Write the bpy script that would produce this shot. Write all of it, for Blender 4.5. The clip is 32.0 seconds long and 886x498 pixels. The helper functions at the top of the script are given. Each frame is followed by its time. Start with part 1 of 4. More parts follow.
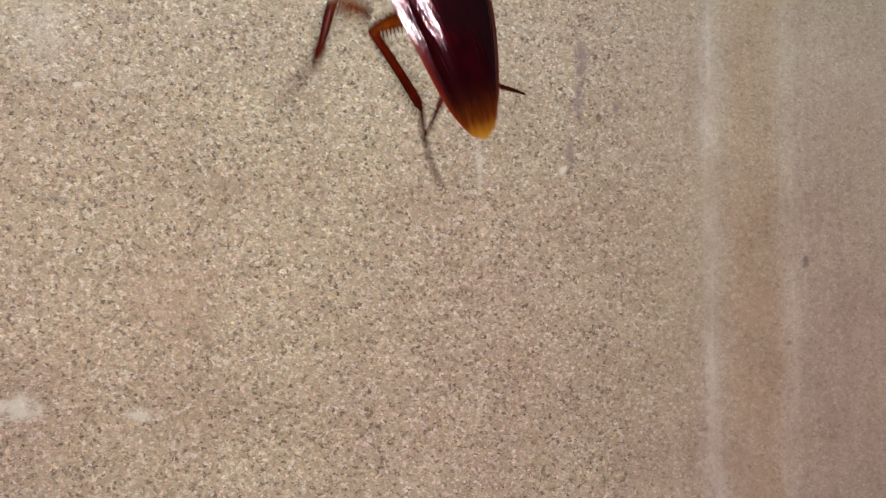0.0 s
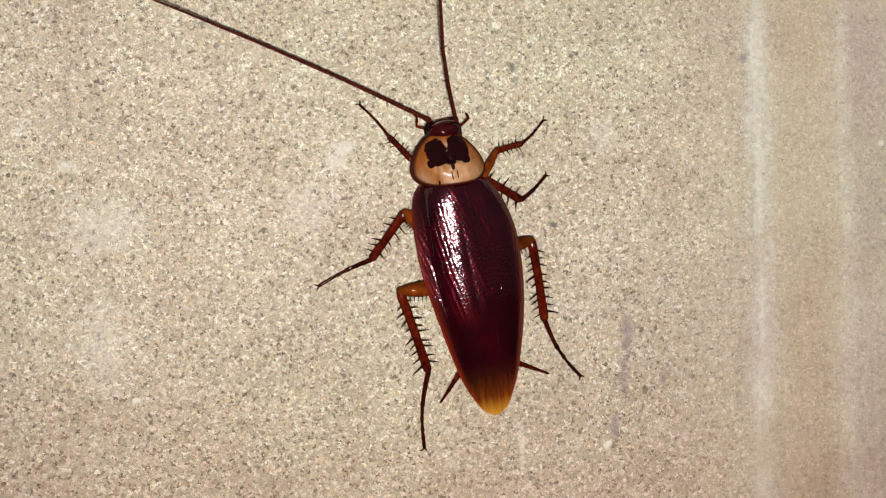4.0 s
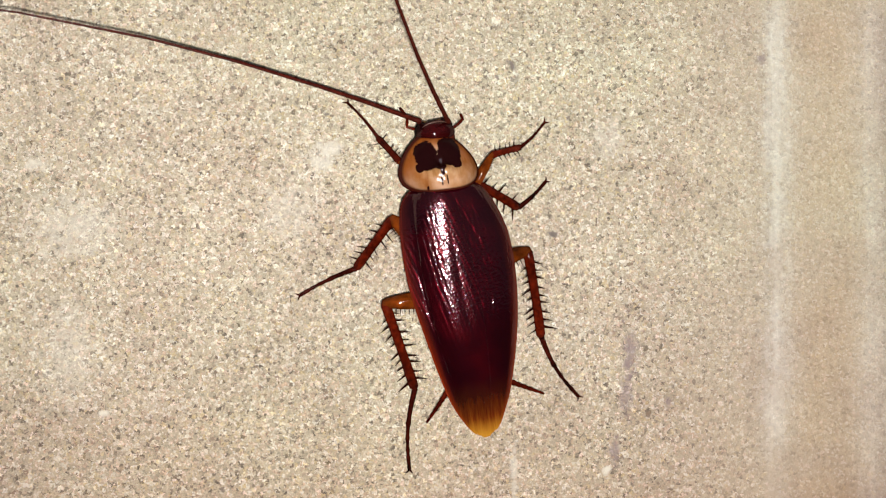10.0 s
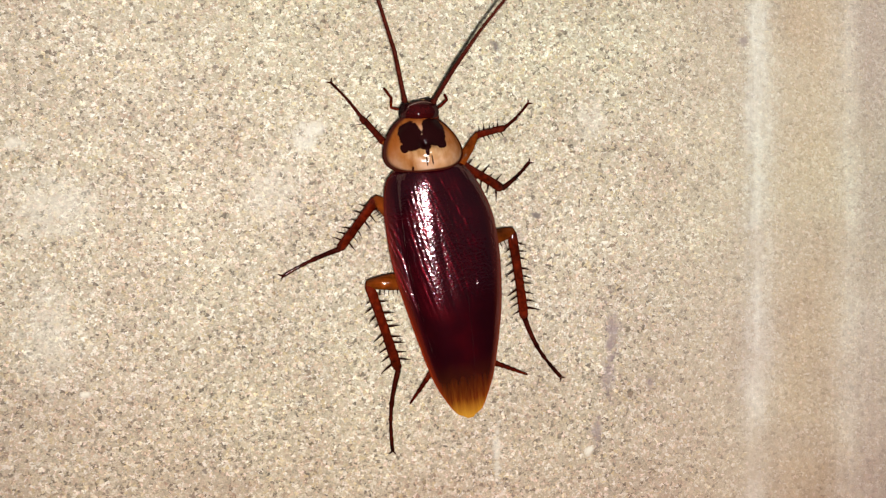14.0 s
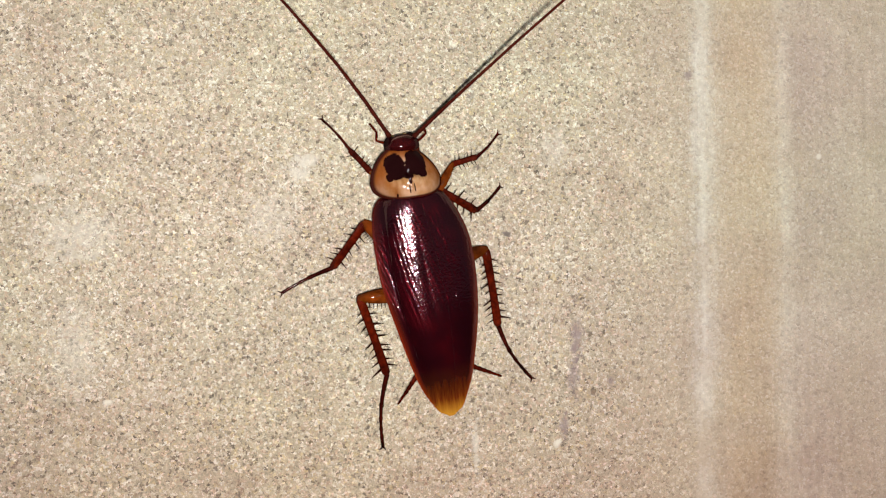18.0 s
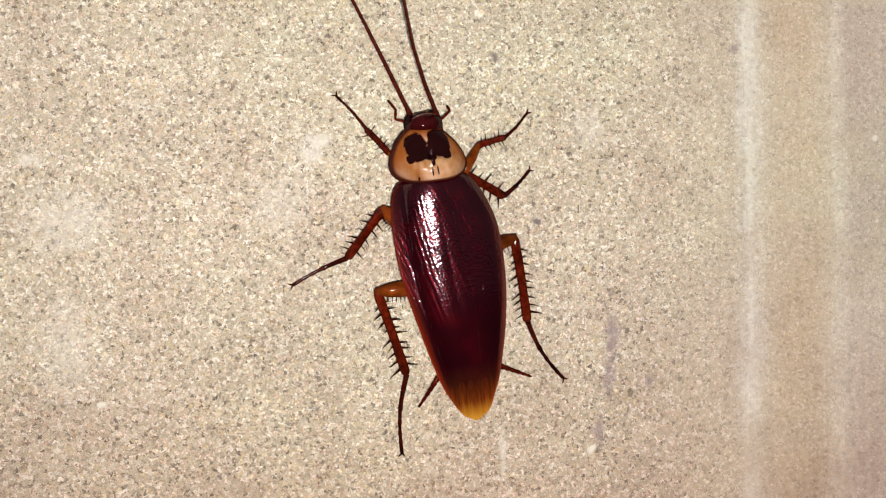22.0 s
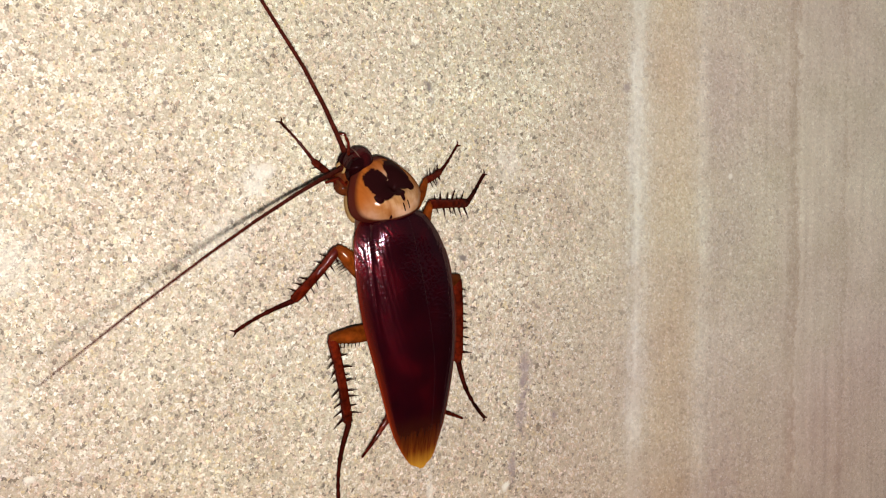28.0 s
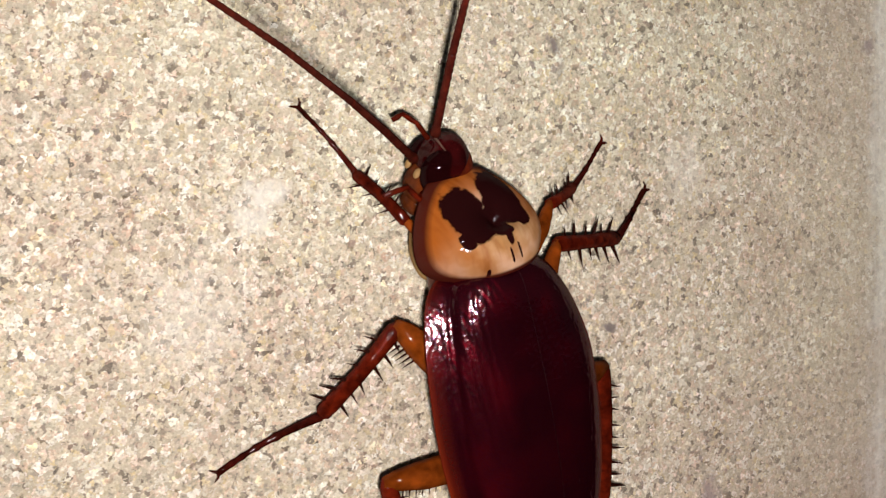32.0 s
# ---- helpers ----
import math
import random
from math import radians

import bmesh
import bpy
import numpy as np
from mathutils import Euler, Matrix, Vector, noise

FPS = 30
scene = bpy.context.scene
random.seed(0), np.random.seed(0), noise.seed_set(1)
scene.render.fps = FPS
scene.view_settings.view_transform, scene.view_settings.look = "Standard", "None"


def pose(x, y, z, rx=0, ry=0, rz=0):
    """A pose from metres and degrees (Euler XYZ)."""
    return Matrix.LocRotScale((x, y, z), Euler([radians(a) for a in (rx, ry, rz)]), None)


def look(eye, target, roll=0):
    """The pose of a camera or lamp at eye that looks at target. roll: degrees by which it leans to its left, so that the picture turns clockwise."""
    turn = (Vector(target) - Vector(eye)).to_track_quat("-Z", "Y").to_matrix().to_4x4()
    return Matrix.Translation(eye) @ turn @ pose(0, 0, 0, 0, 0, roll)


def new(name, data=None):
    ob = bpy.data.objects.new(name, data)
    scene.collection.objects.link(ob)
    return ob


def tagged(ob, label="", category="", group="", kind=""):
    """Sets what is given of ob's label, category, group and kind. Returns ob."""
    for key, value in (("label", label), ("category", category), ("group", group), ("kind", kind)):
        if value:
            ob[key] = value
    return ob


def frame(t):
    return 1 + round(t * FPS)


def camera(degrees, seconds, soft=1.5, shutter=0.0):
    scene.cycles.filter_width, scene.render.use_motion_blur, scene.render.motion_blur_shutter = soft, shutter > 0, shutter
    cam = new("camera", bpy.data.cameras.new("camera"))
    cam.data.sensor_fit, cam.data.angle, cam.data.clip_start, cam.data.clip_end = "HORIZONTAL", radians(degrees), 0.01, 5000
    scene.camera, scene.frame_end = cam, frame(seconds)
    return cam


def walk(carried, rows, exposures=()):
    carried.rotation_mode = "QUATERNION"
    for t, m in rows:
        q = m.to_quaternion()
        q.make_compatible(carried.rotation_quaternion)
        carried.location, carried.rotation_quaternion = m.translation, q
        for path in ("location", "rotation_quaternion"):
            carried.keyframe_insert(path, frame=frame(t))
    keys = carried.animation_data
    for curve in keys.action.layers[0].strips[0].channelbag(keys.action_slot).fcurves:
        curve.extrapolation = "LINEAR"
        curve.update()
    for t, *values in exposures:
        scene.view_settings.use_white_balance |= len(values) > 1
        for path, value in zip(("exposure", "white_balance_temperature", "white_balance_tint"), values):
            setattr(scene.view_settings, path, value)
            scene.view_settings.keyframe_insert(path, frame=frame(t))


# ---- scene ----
cam = camera(37.0, 32.0, soft=1.2, shutter=0.4)
PATH = [
    (0, (-0.05739, -0.15571, 1.35796), (0.01556, 0.03016, 1.36947), -0.39),
    (0.1, (-0.05745, -0.15576, 1.35833), (0.01448, 0.03052, 1.36962), -0.40),
    (0.2, (-0.05754, -0.15584, 1.35888), (0.01391, 0.03064, 1.36987), -0.40),
    (0.3, (-0.05799, -0.15624, 1.36162), (0.01278, 0.03042, 1.37395), -0.43),
    (0.4, (-0.05919, -0.15728, 1.36895), (0.01039, 0.02977, 1.38205), -0.52),
    (0.5, (-0.06039, -0.15833, 1.37628), (0.00984, 0.0285, 1.38895), -0.60),
    (0.7, (-0.06041, -0.15952, 1.38605), (0.01118, 0.02702, 1.3948), -0.37),
    (1, (-0.06043, -0.1607, 1.39582), (0.01012, 0.0262, 1.40537), -0.14),
    (1.5, (-0.0588, -0.16042, 1.39588), (0.00921, 0.02744, 1.40486), -0.10),
    (2, (-0.05729, -0.15954, 1.39717), (0.00851, 0.02913, 1.40559), -0.07),
    (2.5, (-0.04387, -0.16438, 1.40006), (0.00849, 0.0286, 1.40456), -0.65),
    (3, (-0.03595, -0.16743, 1.40012), (0.00544, 0.02813, 1.40666), -1.43),
    (3.5, (-0.03502, -0.17003, 1.39925), (0.00413, 0.026, 1.40554), -1.07),
    (5.5, (-0.02973, -0.17491, 1.40119), (0.00269, 0.02236, 1.40692), 0.15),
    (6, (-0.02664, -0.1731, 1.39785), (0.00421, 0.02433, 1.40613), 0.14),
    (6.5, (-0.0246, -0.16139, 1.39961), (0.00598, 0.03615, 1.40618), 0.26),
    (7, (-0.02311, -0.16232, 1.39881), (0.00616, 0.03538, 1.40628), 0.27),
    (7.5, (-0.02325, -0.16249, 1.40067), (0.00671, 0.03512, 1.40803), 0.43),
    (8, (-0.02521, -0.16055, 1.40163), (0.00594, 0.03691, 1.40788), 0.64),
    (8.5, (-0.02636, -0.16036, 1.40383), (0.00465, 0.03717, 1.40853), 0.79),
    (9, (-0.02974, -0.15989, 1.40606), (0.00338, 0.03732, 1.40925), 0.74),
    (9.5, (-0.0285, -0.16057, 1.40592), (0.00455, 0.03666, 1.40915), 0.49),
    (10, (-0.02614, -0.16278, 1.402), (0.00504, 0.03472, 1.4068), 0.51),
    (10.5, (-0.02628, -0.16458, 1.40513), (0.00571, 0.03281, 1.4083), 0.63),
    (11, (-0.02741, -0.16687, 1.40564), (0.00572, 0.03034, 1.40906), 0.44),
    (11.5, (-0.02629, -0.16489, 1.40318), (0.01012, 0.03175, 1.40593), 0.44),
    (12, (-0.02881, -0.16288, 1.40286), (0.00788, 0.03372, 1.40505), 0.48),
    (12.5, (-0.02896, -0.16227, 1.40246), (0.00724, 0.03442, 1.40404), 0.30),
    (13, (-0.02872, -0.16297, 1.40238), (0.00626, 0.03395, 1.40347), 0.32),
    (13.5, (-0.03062, -0.1633, 1.40428), (0.00451, 0.03358, 1.40581), 0.28),
    (14, (-0.02848, -0.16207, 1.40167), (0.00811, 0.03454, 1.40401), 0.57),
    (14.5, (-0.02576, -0.15987, 1.40422), (0.01036, 0.03684, 1.40577), 0.51),
    (16.5, (-0.03596, -0.18592, 1.40433), (0.00651, 0.0095, 1.4071), 0.10),
    (17, (-0.03591, -0.18181, 1.40238), (0.00605, 0.01373, 1.40418), -0.45),
    (17.5, (-0.03382, -0.18084, 1.40268), (0.00845, 0.01463, 1.40519), -0.46),
    (18, (-0.03497, -0.18104, 1.40301), (0.00747, 0.01438, 1.40615), -0.50),
    (18.5, (-0.03177, -0.17058, 1.40271), (0.00985, 0.02502, 1.40561), -0.55),
    (19, (-0.0305, -0.16782, 1.40434), (0.0108, 0.02784, 1.4075), -0.62),
    (19.5, (-0.03135, -0.16772, 1.40477), (0.01036, 0.02787, 1.40746), -0.27),
    (20, (-0.03088, -0.1663, 1.40491), (0.01154, 0.02913, 1.40781), -0.20),
    (20.5, (-0.03252, -0.16818, 1.40622), (0.00843, 0.02757, 1.40814), 0.05),
    (21, (-0.03429, -0.16871, 1.40583), (0.00702, 0.02697, 1.40767), -0.01),
    (21.5, (-0.03379, -0.16851, 1.40516), (0.00743, 0.0272, 1.40601), -0.01),
    (22, (-0.03396, -0.16554, 1.40303), (0.00749, 0.03011, 1.40476), -0.40),
    (22.5, (-0.03093, -0.16247, 1.40374), (0.01209, 0.03284, 1.40448), -0.43),
    (23, (-0.03118, -0.16287, 1.40509), (0.01226, 0.03235, 1.40635), -0.11),
    (23.5, (-0.03391, -0.1666, 1.40623), (0.00949, 0.02863, 1.40651), 0.05),
    (24, (-0.03289, -0.16751, 1.40514), (0.01118, 0.02758, 1.40616), -0.33),
    (24.5, (-0.03452, -0.16523, 1.40376), (0.01567, 0.02837, 1.40492), -0.13),
    (25, (-0.04856, -0.15548, 1.40716), (0.01752, 0.03328, 1.40852), -0.00),
    (25.5, (-0.05896, -0.14814, 1.40657), (0.02214, 0.03468, 1.40709), -0.14),
    (27.5, (-0.08605, -0.1357, 1.41182), (0.02642, 0.02961, 1.40738), 0.50),
    (28, (-0.08469, -0.13488, 1.41355), (0.03057, 0.02848, 1.40821), 0.53),
    (28.5, (-0.08674, -0.13154, 1.41012), (0.02894, 0.03154, 1.40507), 0.75),
    (29, (-0.08653, -0.13016, 1.40993), (0.02971, 0.03253, 1.40529), 0.78),
    (29.5, (-0.08724, -0.12891, 1.4122), (0.02873, 0.03402, 1.40948), 0.91),
    (30, (-0.07453, -0.11651, 1.41584), (0.03779, 0.04896, 1.41479), 0.79),
    (30.5, (-0.0593, -0.10121, 1.41717), (0.04792, 0.06757, 1.41323), 0.38),
    (31, (-0.05014, -0.08832, 1.41943), (0.05381, 0.08242, 1.41308), 0.33),
    (31.5, (-0.04754, -0.08285, 1.41933), (0.05393, 0.08925, 1.41018), 0.54),
    (32, (-0.04854, -0.08075, 1.41797), (0.05237, 0.09175, 1.41007), 0.26),
]
# The light is carried with the lens, so the exposure follows the distance to the wall.
def stops(eye, target):
    return 2 * math.log2(-eye[1] * 0.2 / (target[1] - eye[1]) / 0.165)

TRIM = [(0.0, -0.5), (0.4, -0.45), (0.5, -0.38), (0.8, -0.12), (1.0, 0.02), (2.0, 0.14), (2.6, -0.05), (3.0, -0.15), (3.5, -0.12), (6.0, 0.12), (11.0, 0.08), (13.0, 0.18), (17.0, 0.06), (19.0, -0.09),
        (20.0, -0.12), (21.0, 0.02), (22.0, 0.1), (23.0, 0.0), (24.0, 0.0), (25.0, -0.27), (27.5, 0.0), (29.0, 0.1), (30.0, -0.05), (32.0, 0.07)]

def trim(t):
    return float(np.interp(t, [a for a, _ in TRIM], [b for _, b in TRIM]))

TINT = [(0.0, 14), (0.6, 13), (1.0, 10), (17.0, 11), (19.0, 12), (20.0, 15), (21.0, 13), (24.0, 13), (25.0, 18), (27.5, 14), (29.0, 12), (32.0, 15)]

def tint_at(t):
    return round(float(np.interp(t, [a for a, _ in TINT], [b for _, b in TINT])), 2)

walk(cam, [(t, look(eye, target, roll)) for t, eye, target, roll in PATH],
     [(t, round(stops(eye, target) + trim(t), 3), 6500, tint_at(t)) for t, eye, target, roll in PATH])

# ---- light ----
world = bpy.data.worlds.new("night")
world.use_nodes = True
world.node_tree.nodes["Background"].inputs[0].default_value = (0.9, 0.95, 1.0, 1)
world.node_tree.nodes["Background"].inputs[1].default_value = 0.08
scene.world = world

# ---- materials ----
def nodes_of(name):
    m = bpy.data.materials.new(name)
    m.use_nodes = True
    t = m.node_tree
    return m, t, t.nodes["Principled BSDF"]

def add(t, kind, **values):
    n = t.nodes.new(kind)
    for k, v in values.items():
        if k in n.inputs:
            n.inputs[k].default_value = v
    return n

def lacquer(m, t, b, colour, rough, shine, normal=None):
    """A dark lacquered skin: its pigment under an even clear gloss."""
    out = t.nodes["Material Output"]
    d, g, s = t.nodes.new("ShaderNodeBsdfDiffuse"), t.nodes.new("ShaderNodeBsdfGlossy"), t.nodes.new("ShaderNodeAddShader")
    if isinstance(colour, tuple):
        d.inputs["Color"].default_value = (*colour, 1)
    else:
        t.links.new(colour, d.inputs["Color"])
    g.inputs["Color"].default_value = (shine * 0.97, shine * 0.94, shine, 1)
    g.distribution = "BECKMANN"
    g.inputs["Roughness"].default_value = rough
    if normal is not None:
        t.links.new(normal, g.inputs["Normal"])
    t.links.new(d.outputs[0], s.inputs[0]); t.links.new(g.outputs[0], s.inputs[1])
    t.links.new(s.outputs[0], out.inputs["Surface"])
    t.nodes.remove(b)

def plain(name, colour, rough=0.5, metal=0.0, coat=0.0, spec=0.5, shine=0.0, scale=900.0, vary=0.3, bump=0.0):
    """A surface with grain and stain, and a little relief."""
    m, t, b = nodes_of(name)
    geo = t.nodes.new("ShaderNodeTexCoord")
    n1 = add(t, "ShaderNodeTexNoise", Scale=scale, Detail=4.0)
    n2 = add(t, "ShaderNodeTexNoise", Scale=scale / 6, Detail=2.0)
    t.links.new(geo.outputs["Object"], n1.inputs["Vector"])
    t.links.new(geo.outputs["Object"], n2.inputs["Vector"])
    mul = t.nodes.new("ShaderNodeMath"); mul.operation = "MULTIPLY"
    t.links.new(n1.outputs["Fac"], mul.inputs[0]); t.links.new(n2.outputs["Fac"], mul.inputs[1])
    ramp = t.nodes.new("ShaderNodeValToRGB")
    ramp.color_ramp.elements[0].position, ramp.color_ramp.elements[1].position = 0.1, 0.45
    ramp.color_ramp.elements[0].color = (*[c * (1 - vary) for c in colour], 1)
    ramp.color_ramp.elements[1].color = (*[min(1, c * (1 + vary)) for c in colour], 1)
    t.links.new(mul.outputs[0], ramp.inputs[0]); t.links.new(ramp.outputs[0], b.inputs["Base Color"])
    b.inputs["Roughness"].default_value, b.inputs["Metallic"].default_value = rough, metal
    b.inputs["Coat Weight"].default_value, b.inputs["Coat Roughness"].default_value = coat, 0.08
    b.inputs["Specular IOR Level"].default_value = 0.3 if coat else spec
    if bump:
        bp = add(t, "ShaderNodeBump", Strength=0.5, Distance=bump)
        t.links.new(n1.outputs["Fac"], bp.inputs["Height"]); t.links.new(bp.outputs[0], b.inputs["Normal"])
    if shine:
        lacquer(m, t, b, ramp.outputs[0], rough, shine, bp.outputs[0] if bump else None)
    return m

def ramp_of(t, stops_, source=None, interp="LINEAR"):
    r = t.nodes.new("ShaderNodeValToRGB")
    r.color_ramp.interpolation = interp
    e = r.color_ramp.elements
    while len(e) > 1:
        e.remove(e[-1])
    for k, (p, c) in enumerate(stops_):
        x = e[0] if k == 0 else e.new(p)
        x.position = p
        x.color = (*c, 1) if isinstance(c, tuple) else (c, c, c, 1)
    if source is not None:
        t.links.new(source, r.inputs[0])
    return r.outputs[0]

def blend(t, a, b, f, mode="MIX"):
    m = t.nodes.new("ShaderNodeMix"); m.data_type, m.blend_type = "RGBA", mode
    for name, x in (("A", a), ("B", b)):
        if isinstance(x, tuple):
            m.inputs[name].default_value = (*x, 1)
        else:
            t.links.new(x, m.inputs[name])
    if isinstance(f, (int, float)):
        m.inputs["Factor"].default_value = f
    else:
        t.links.new(f, m.inputs["Factor"])
    return m.outputs["Result"]

def sums(t, op, a, b=None):
    m = t.nodes.new("ShaderNodeMath"); m.operation = op
    for k, x in enumerate((a, b)):
        if x is None:
            continue
        if isinstance(x, (int, float)):
            m.inputs[k].default_value = x
        else:
            t.links.new(x, m.inputs[k])
    return m.outputs[0]

# Marks on the wall: centimetres across and up from the insect, half sizes, strength, colour.
DARK, PALE, MAUVE, TAN = (0.16, 0.13, 0.12), (0.70, 0.67, 0.58), (0.265, 0.20, 0.195), (0.46, 0.32, 0.22)
MARKS = [(0.81, 2.93, 0.06, 0.07, 0.9, DARK), (0.88, 2.74, 0.03, 0.10, 0.5, DARK), (2.37, -0.72, 0.11, 0.34, 0.78, MAUVE), (2.33, -1.22, 0.09, 0.36, 0.65, MAUVE),
         (2.19, -1.92, 0.09, 0.20, 0.7, MAUVE), (2.89, -1.33, 0.06, 0.07, 0.7, MAUVE), (4.10, 3.12, 0.07, 0.08, 0.7, MAUVE),
         (1.36, 0.80, 0.08, 0.04, 0.9, DARK), (5.88, -3.33, 0.06, 0.09, 0.8, DARK), (-4.37, -2.74, 0.14, 0.04, 0.8, DARK),
         (5.55, -4.50, 0.07, 0.05, 0.7, DARK), (5.06, -3.95, 0.35, 0.32, 0.5, TAN), (0.95, 0.52, 0.22, 0.13, 0.5, MAUVE),
         (-1.60, 1.68, 0.20, 0.14, 0.7, PALE), (-1.46, 1.82, 0.16, 0.12, 0.7, PALE), (-1.96, 1.03, 0.40, 0.40, 0.3, PALE), (-4.50, 0.80, 0.55, 0.40, 0.4, PALE),
         (-4.55, -0.70, 0.35, 0.65, 0.3, PALE), (2.09, 2.01, 0.22, 0.30, 0.35, PALE), (0.88, -2.15, 0.05, 0.36, 0.6, PALE),
         (-4.75, -5.10, 0.26, 0.16, 0.7, PALE), (-3.40, -5.21, 0.18, 0.07, 0.6, PALE), (2.08, -2.17, 0.055, 0.06, 1.0, PALE),
         (-4.11, -1.41, 0.06, 0.05, 1.0, PALE), (-4.95, 1.55, 0.12, 0.10, 0.9, PALE), (-3.10, -3.80, 0.60, 0.50, 0.3, TAN), (-2.85, 1.40, 0.07, 0.06, 0.5, TAN),
         (6.17, 1.94, 0.045, 0.04, 1.0, PALE), (6.18, 0.80, 0.035, 0.035, 1.0, PALE)]

def wall_material():
    m, t, b = nodes_of("sandy cement plaster")
    L = t.links.new
    geo = t.nodes.new("ShaderNodeTexCoord")
    at = t.nodes.new("ShaderNodeVectorMath"); at.operation = "MULTIPLY_ADD"
    L(geo.outputs["Object"], at.inputs[0])
    at.inputs[1].default_value, at.inputs[2].default_value = (100, 100, 100), (0, 0, -140)
    cm = at.outputs[0]                                   # centimetres from the insect
    def tex(kind, scale, **v):
        n = add(t, kind, Scale=scale, **v)
        L(cm, n.inputs["Vector"])
        return n
    warp = tex("ShaderNodeTexNoise", 26.0, Detail=3.0)
    bent = t.nodes.new("ShaderNodeVectorMath"); bent.operation = "MULTIPLY_ADD"
    L(warp.outputs["Color"], bent.inputs[0]); bent.inputs[1].default_value = (0.10, 0.10, 0.10); L(cm, bent.inputs[2])
    grain = add(t, "ShaderNodeTexVoronoi", Scale=30.0); L(bent.outputs[0], grain.inputs["Vector"])
    coarse = add(t, "ShaderNodeTexVoronoi", Scale=15.0); L(bent.outputs[0], coarse.inputs["Vector"])
    fine = tex("ShaderNodeTexNoise", 45.0, Detail=2.0)
    cloud = tex("ShaderNodeTexNoise", 0.9, Detail=6.0, Roughness=0.65)
    big = tex("ShaderNodeTexNoise", 0.22, Detail=3.0)
    sep = t.nodes.new("ShaderNodeSeparateColor"); L(grain.outputs["Color"], sep.inputs[0])
    sep2 = t.nodes.new("ShaderNodeSeparateColor"); L(coarse.outputs["Color"], sep2.inputs[0])
    sand = ramp_of(t, [(0.0, (0.14, 0.115, 0.09)), (0.05, (0.24, 0.20, 0.155)), (0.15, (0.405, 0.36, 0.28)), (0.45, (0.49, 0.435, 0.335)),
                       (0.62, (0.525, 0.46, 0.345)), (0.76, (0.57, 0.525, 0.43)), (0.89, (0.65, 0.62, 0.53)), (1.0, (0.79, 0.78, 0.72))], sep.outputs[0])
    # larger grains stand among the small ones
    pick = ramp_of(t, [(0.0, 0.85), (0.075, 0.85), (0.08, 0.0), (0.915, 0.0), (0.92, 0.85), (1.0, 0.85)], sep2.outputs[0])
    inside = ramp_of(t, [(0.0, 1.0), (0.32, 1.0), (0.48, 0.0)], coarse.outputs["Distance"])
    stone = ramp_of(t, [(0.0, (0.17, 0.15, 0.14)), (0.05, (0.36, 0.27, 0.20)), (0.5, (0.42, 0.38, 0.31)), (0.95, (0.60, 0.56, 0.45)), (1.0, (0.78, 0.76, 0.69))], sep2.outputs[0])
    sand = blend(t, sand, stone, sums(t, "MULTIPLY", pick, inside))
    speck = ramp_of(t, [(0.28, 0.30), (0.40, 0.88), (0.58, 1.04), (0.70, 1.42)], fine.outputs["Fac"])
    sand = blend(t, sand, speck, 0.78, "MULTIPLY")
    hue = blend(t, (1.0, 1.0, 1.0), ramp_of(t, [(0.0, (1.10, 0.96, 0.98)), (0.25, (1.0, 1.0, 1.06)), (0.6, (0.97, 1.01, 1.05)), (0.88, (1.0, 1.01, 1.0)), (1.0, (1.08, 1.02, 0.82))], sep.outputs[1]), 1.0)
    sand = blend(t, sand, hue, 1.0, "MULTIPLY")
    # run-down lime and rust on one side, where faded grain imitates soft focus
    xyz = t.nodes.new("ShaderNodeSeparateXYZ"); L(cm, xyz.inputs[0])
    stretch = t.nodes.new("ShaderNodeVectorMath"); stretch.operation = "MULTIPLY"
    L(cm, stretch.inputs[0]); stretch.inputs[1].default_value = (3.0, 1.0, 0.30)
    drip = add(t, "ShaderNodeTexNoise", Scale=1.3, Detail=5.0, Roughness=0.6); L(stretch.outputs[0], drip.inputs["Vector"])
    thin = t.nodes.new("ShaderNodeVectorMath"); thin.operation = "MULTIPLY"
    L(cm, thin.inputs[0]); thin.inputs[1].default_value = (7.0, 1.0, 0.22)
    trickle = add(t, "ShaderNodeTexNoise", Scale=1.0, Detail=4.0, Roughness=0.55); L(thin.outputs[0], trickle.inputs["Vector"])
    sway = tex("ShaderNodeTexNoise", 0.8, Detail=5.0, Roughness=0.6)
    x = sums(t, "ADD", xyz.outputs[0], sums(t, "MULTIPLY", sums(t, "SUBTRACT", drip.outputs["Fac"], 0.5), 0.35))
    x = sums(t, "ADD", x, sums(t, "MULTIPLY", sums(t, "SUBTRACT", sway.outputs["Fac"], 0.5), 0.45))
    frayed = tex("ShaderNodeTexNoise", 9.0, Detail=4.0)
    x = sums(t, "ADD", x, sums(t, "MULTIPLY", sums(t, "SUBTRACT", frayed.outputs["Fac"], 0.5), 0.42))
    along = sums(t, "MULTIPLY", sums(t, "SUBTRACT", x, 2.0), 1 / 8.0)
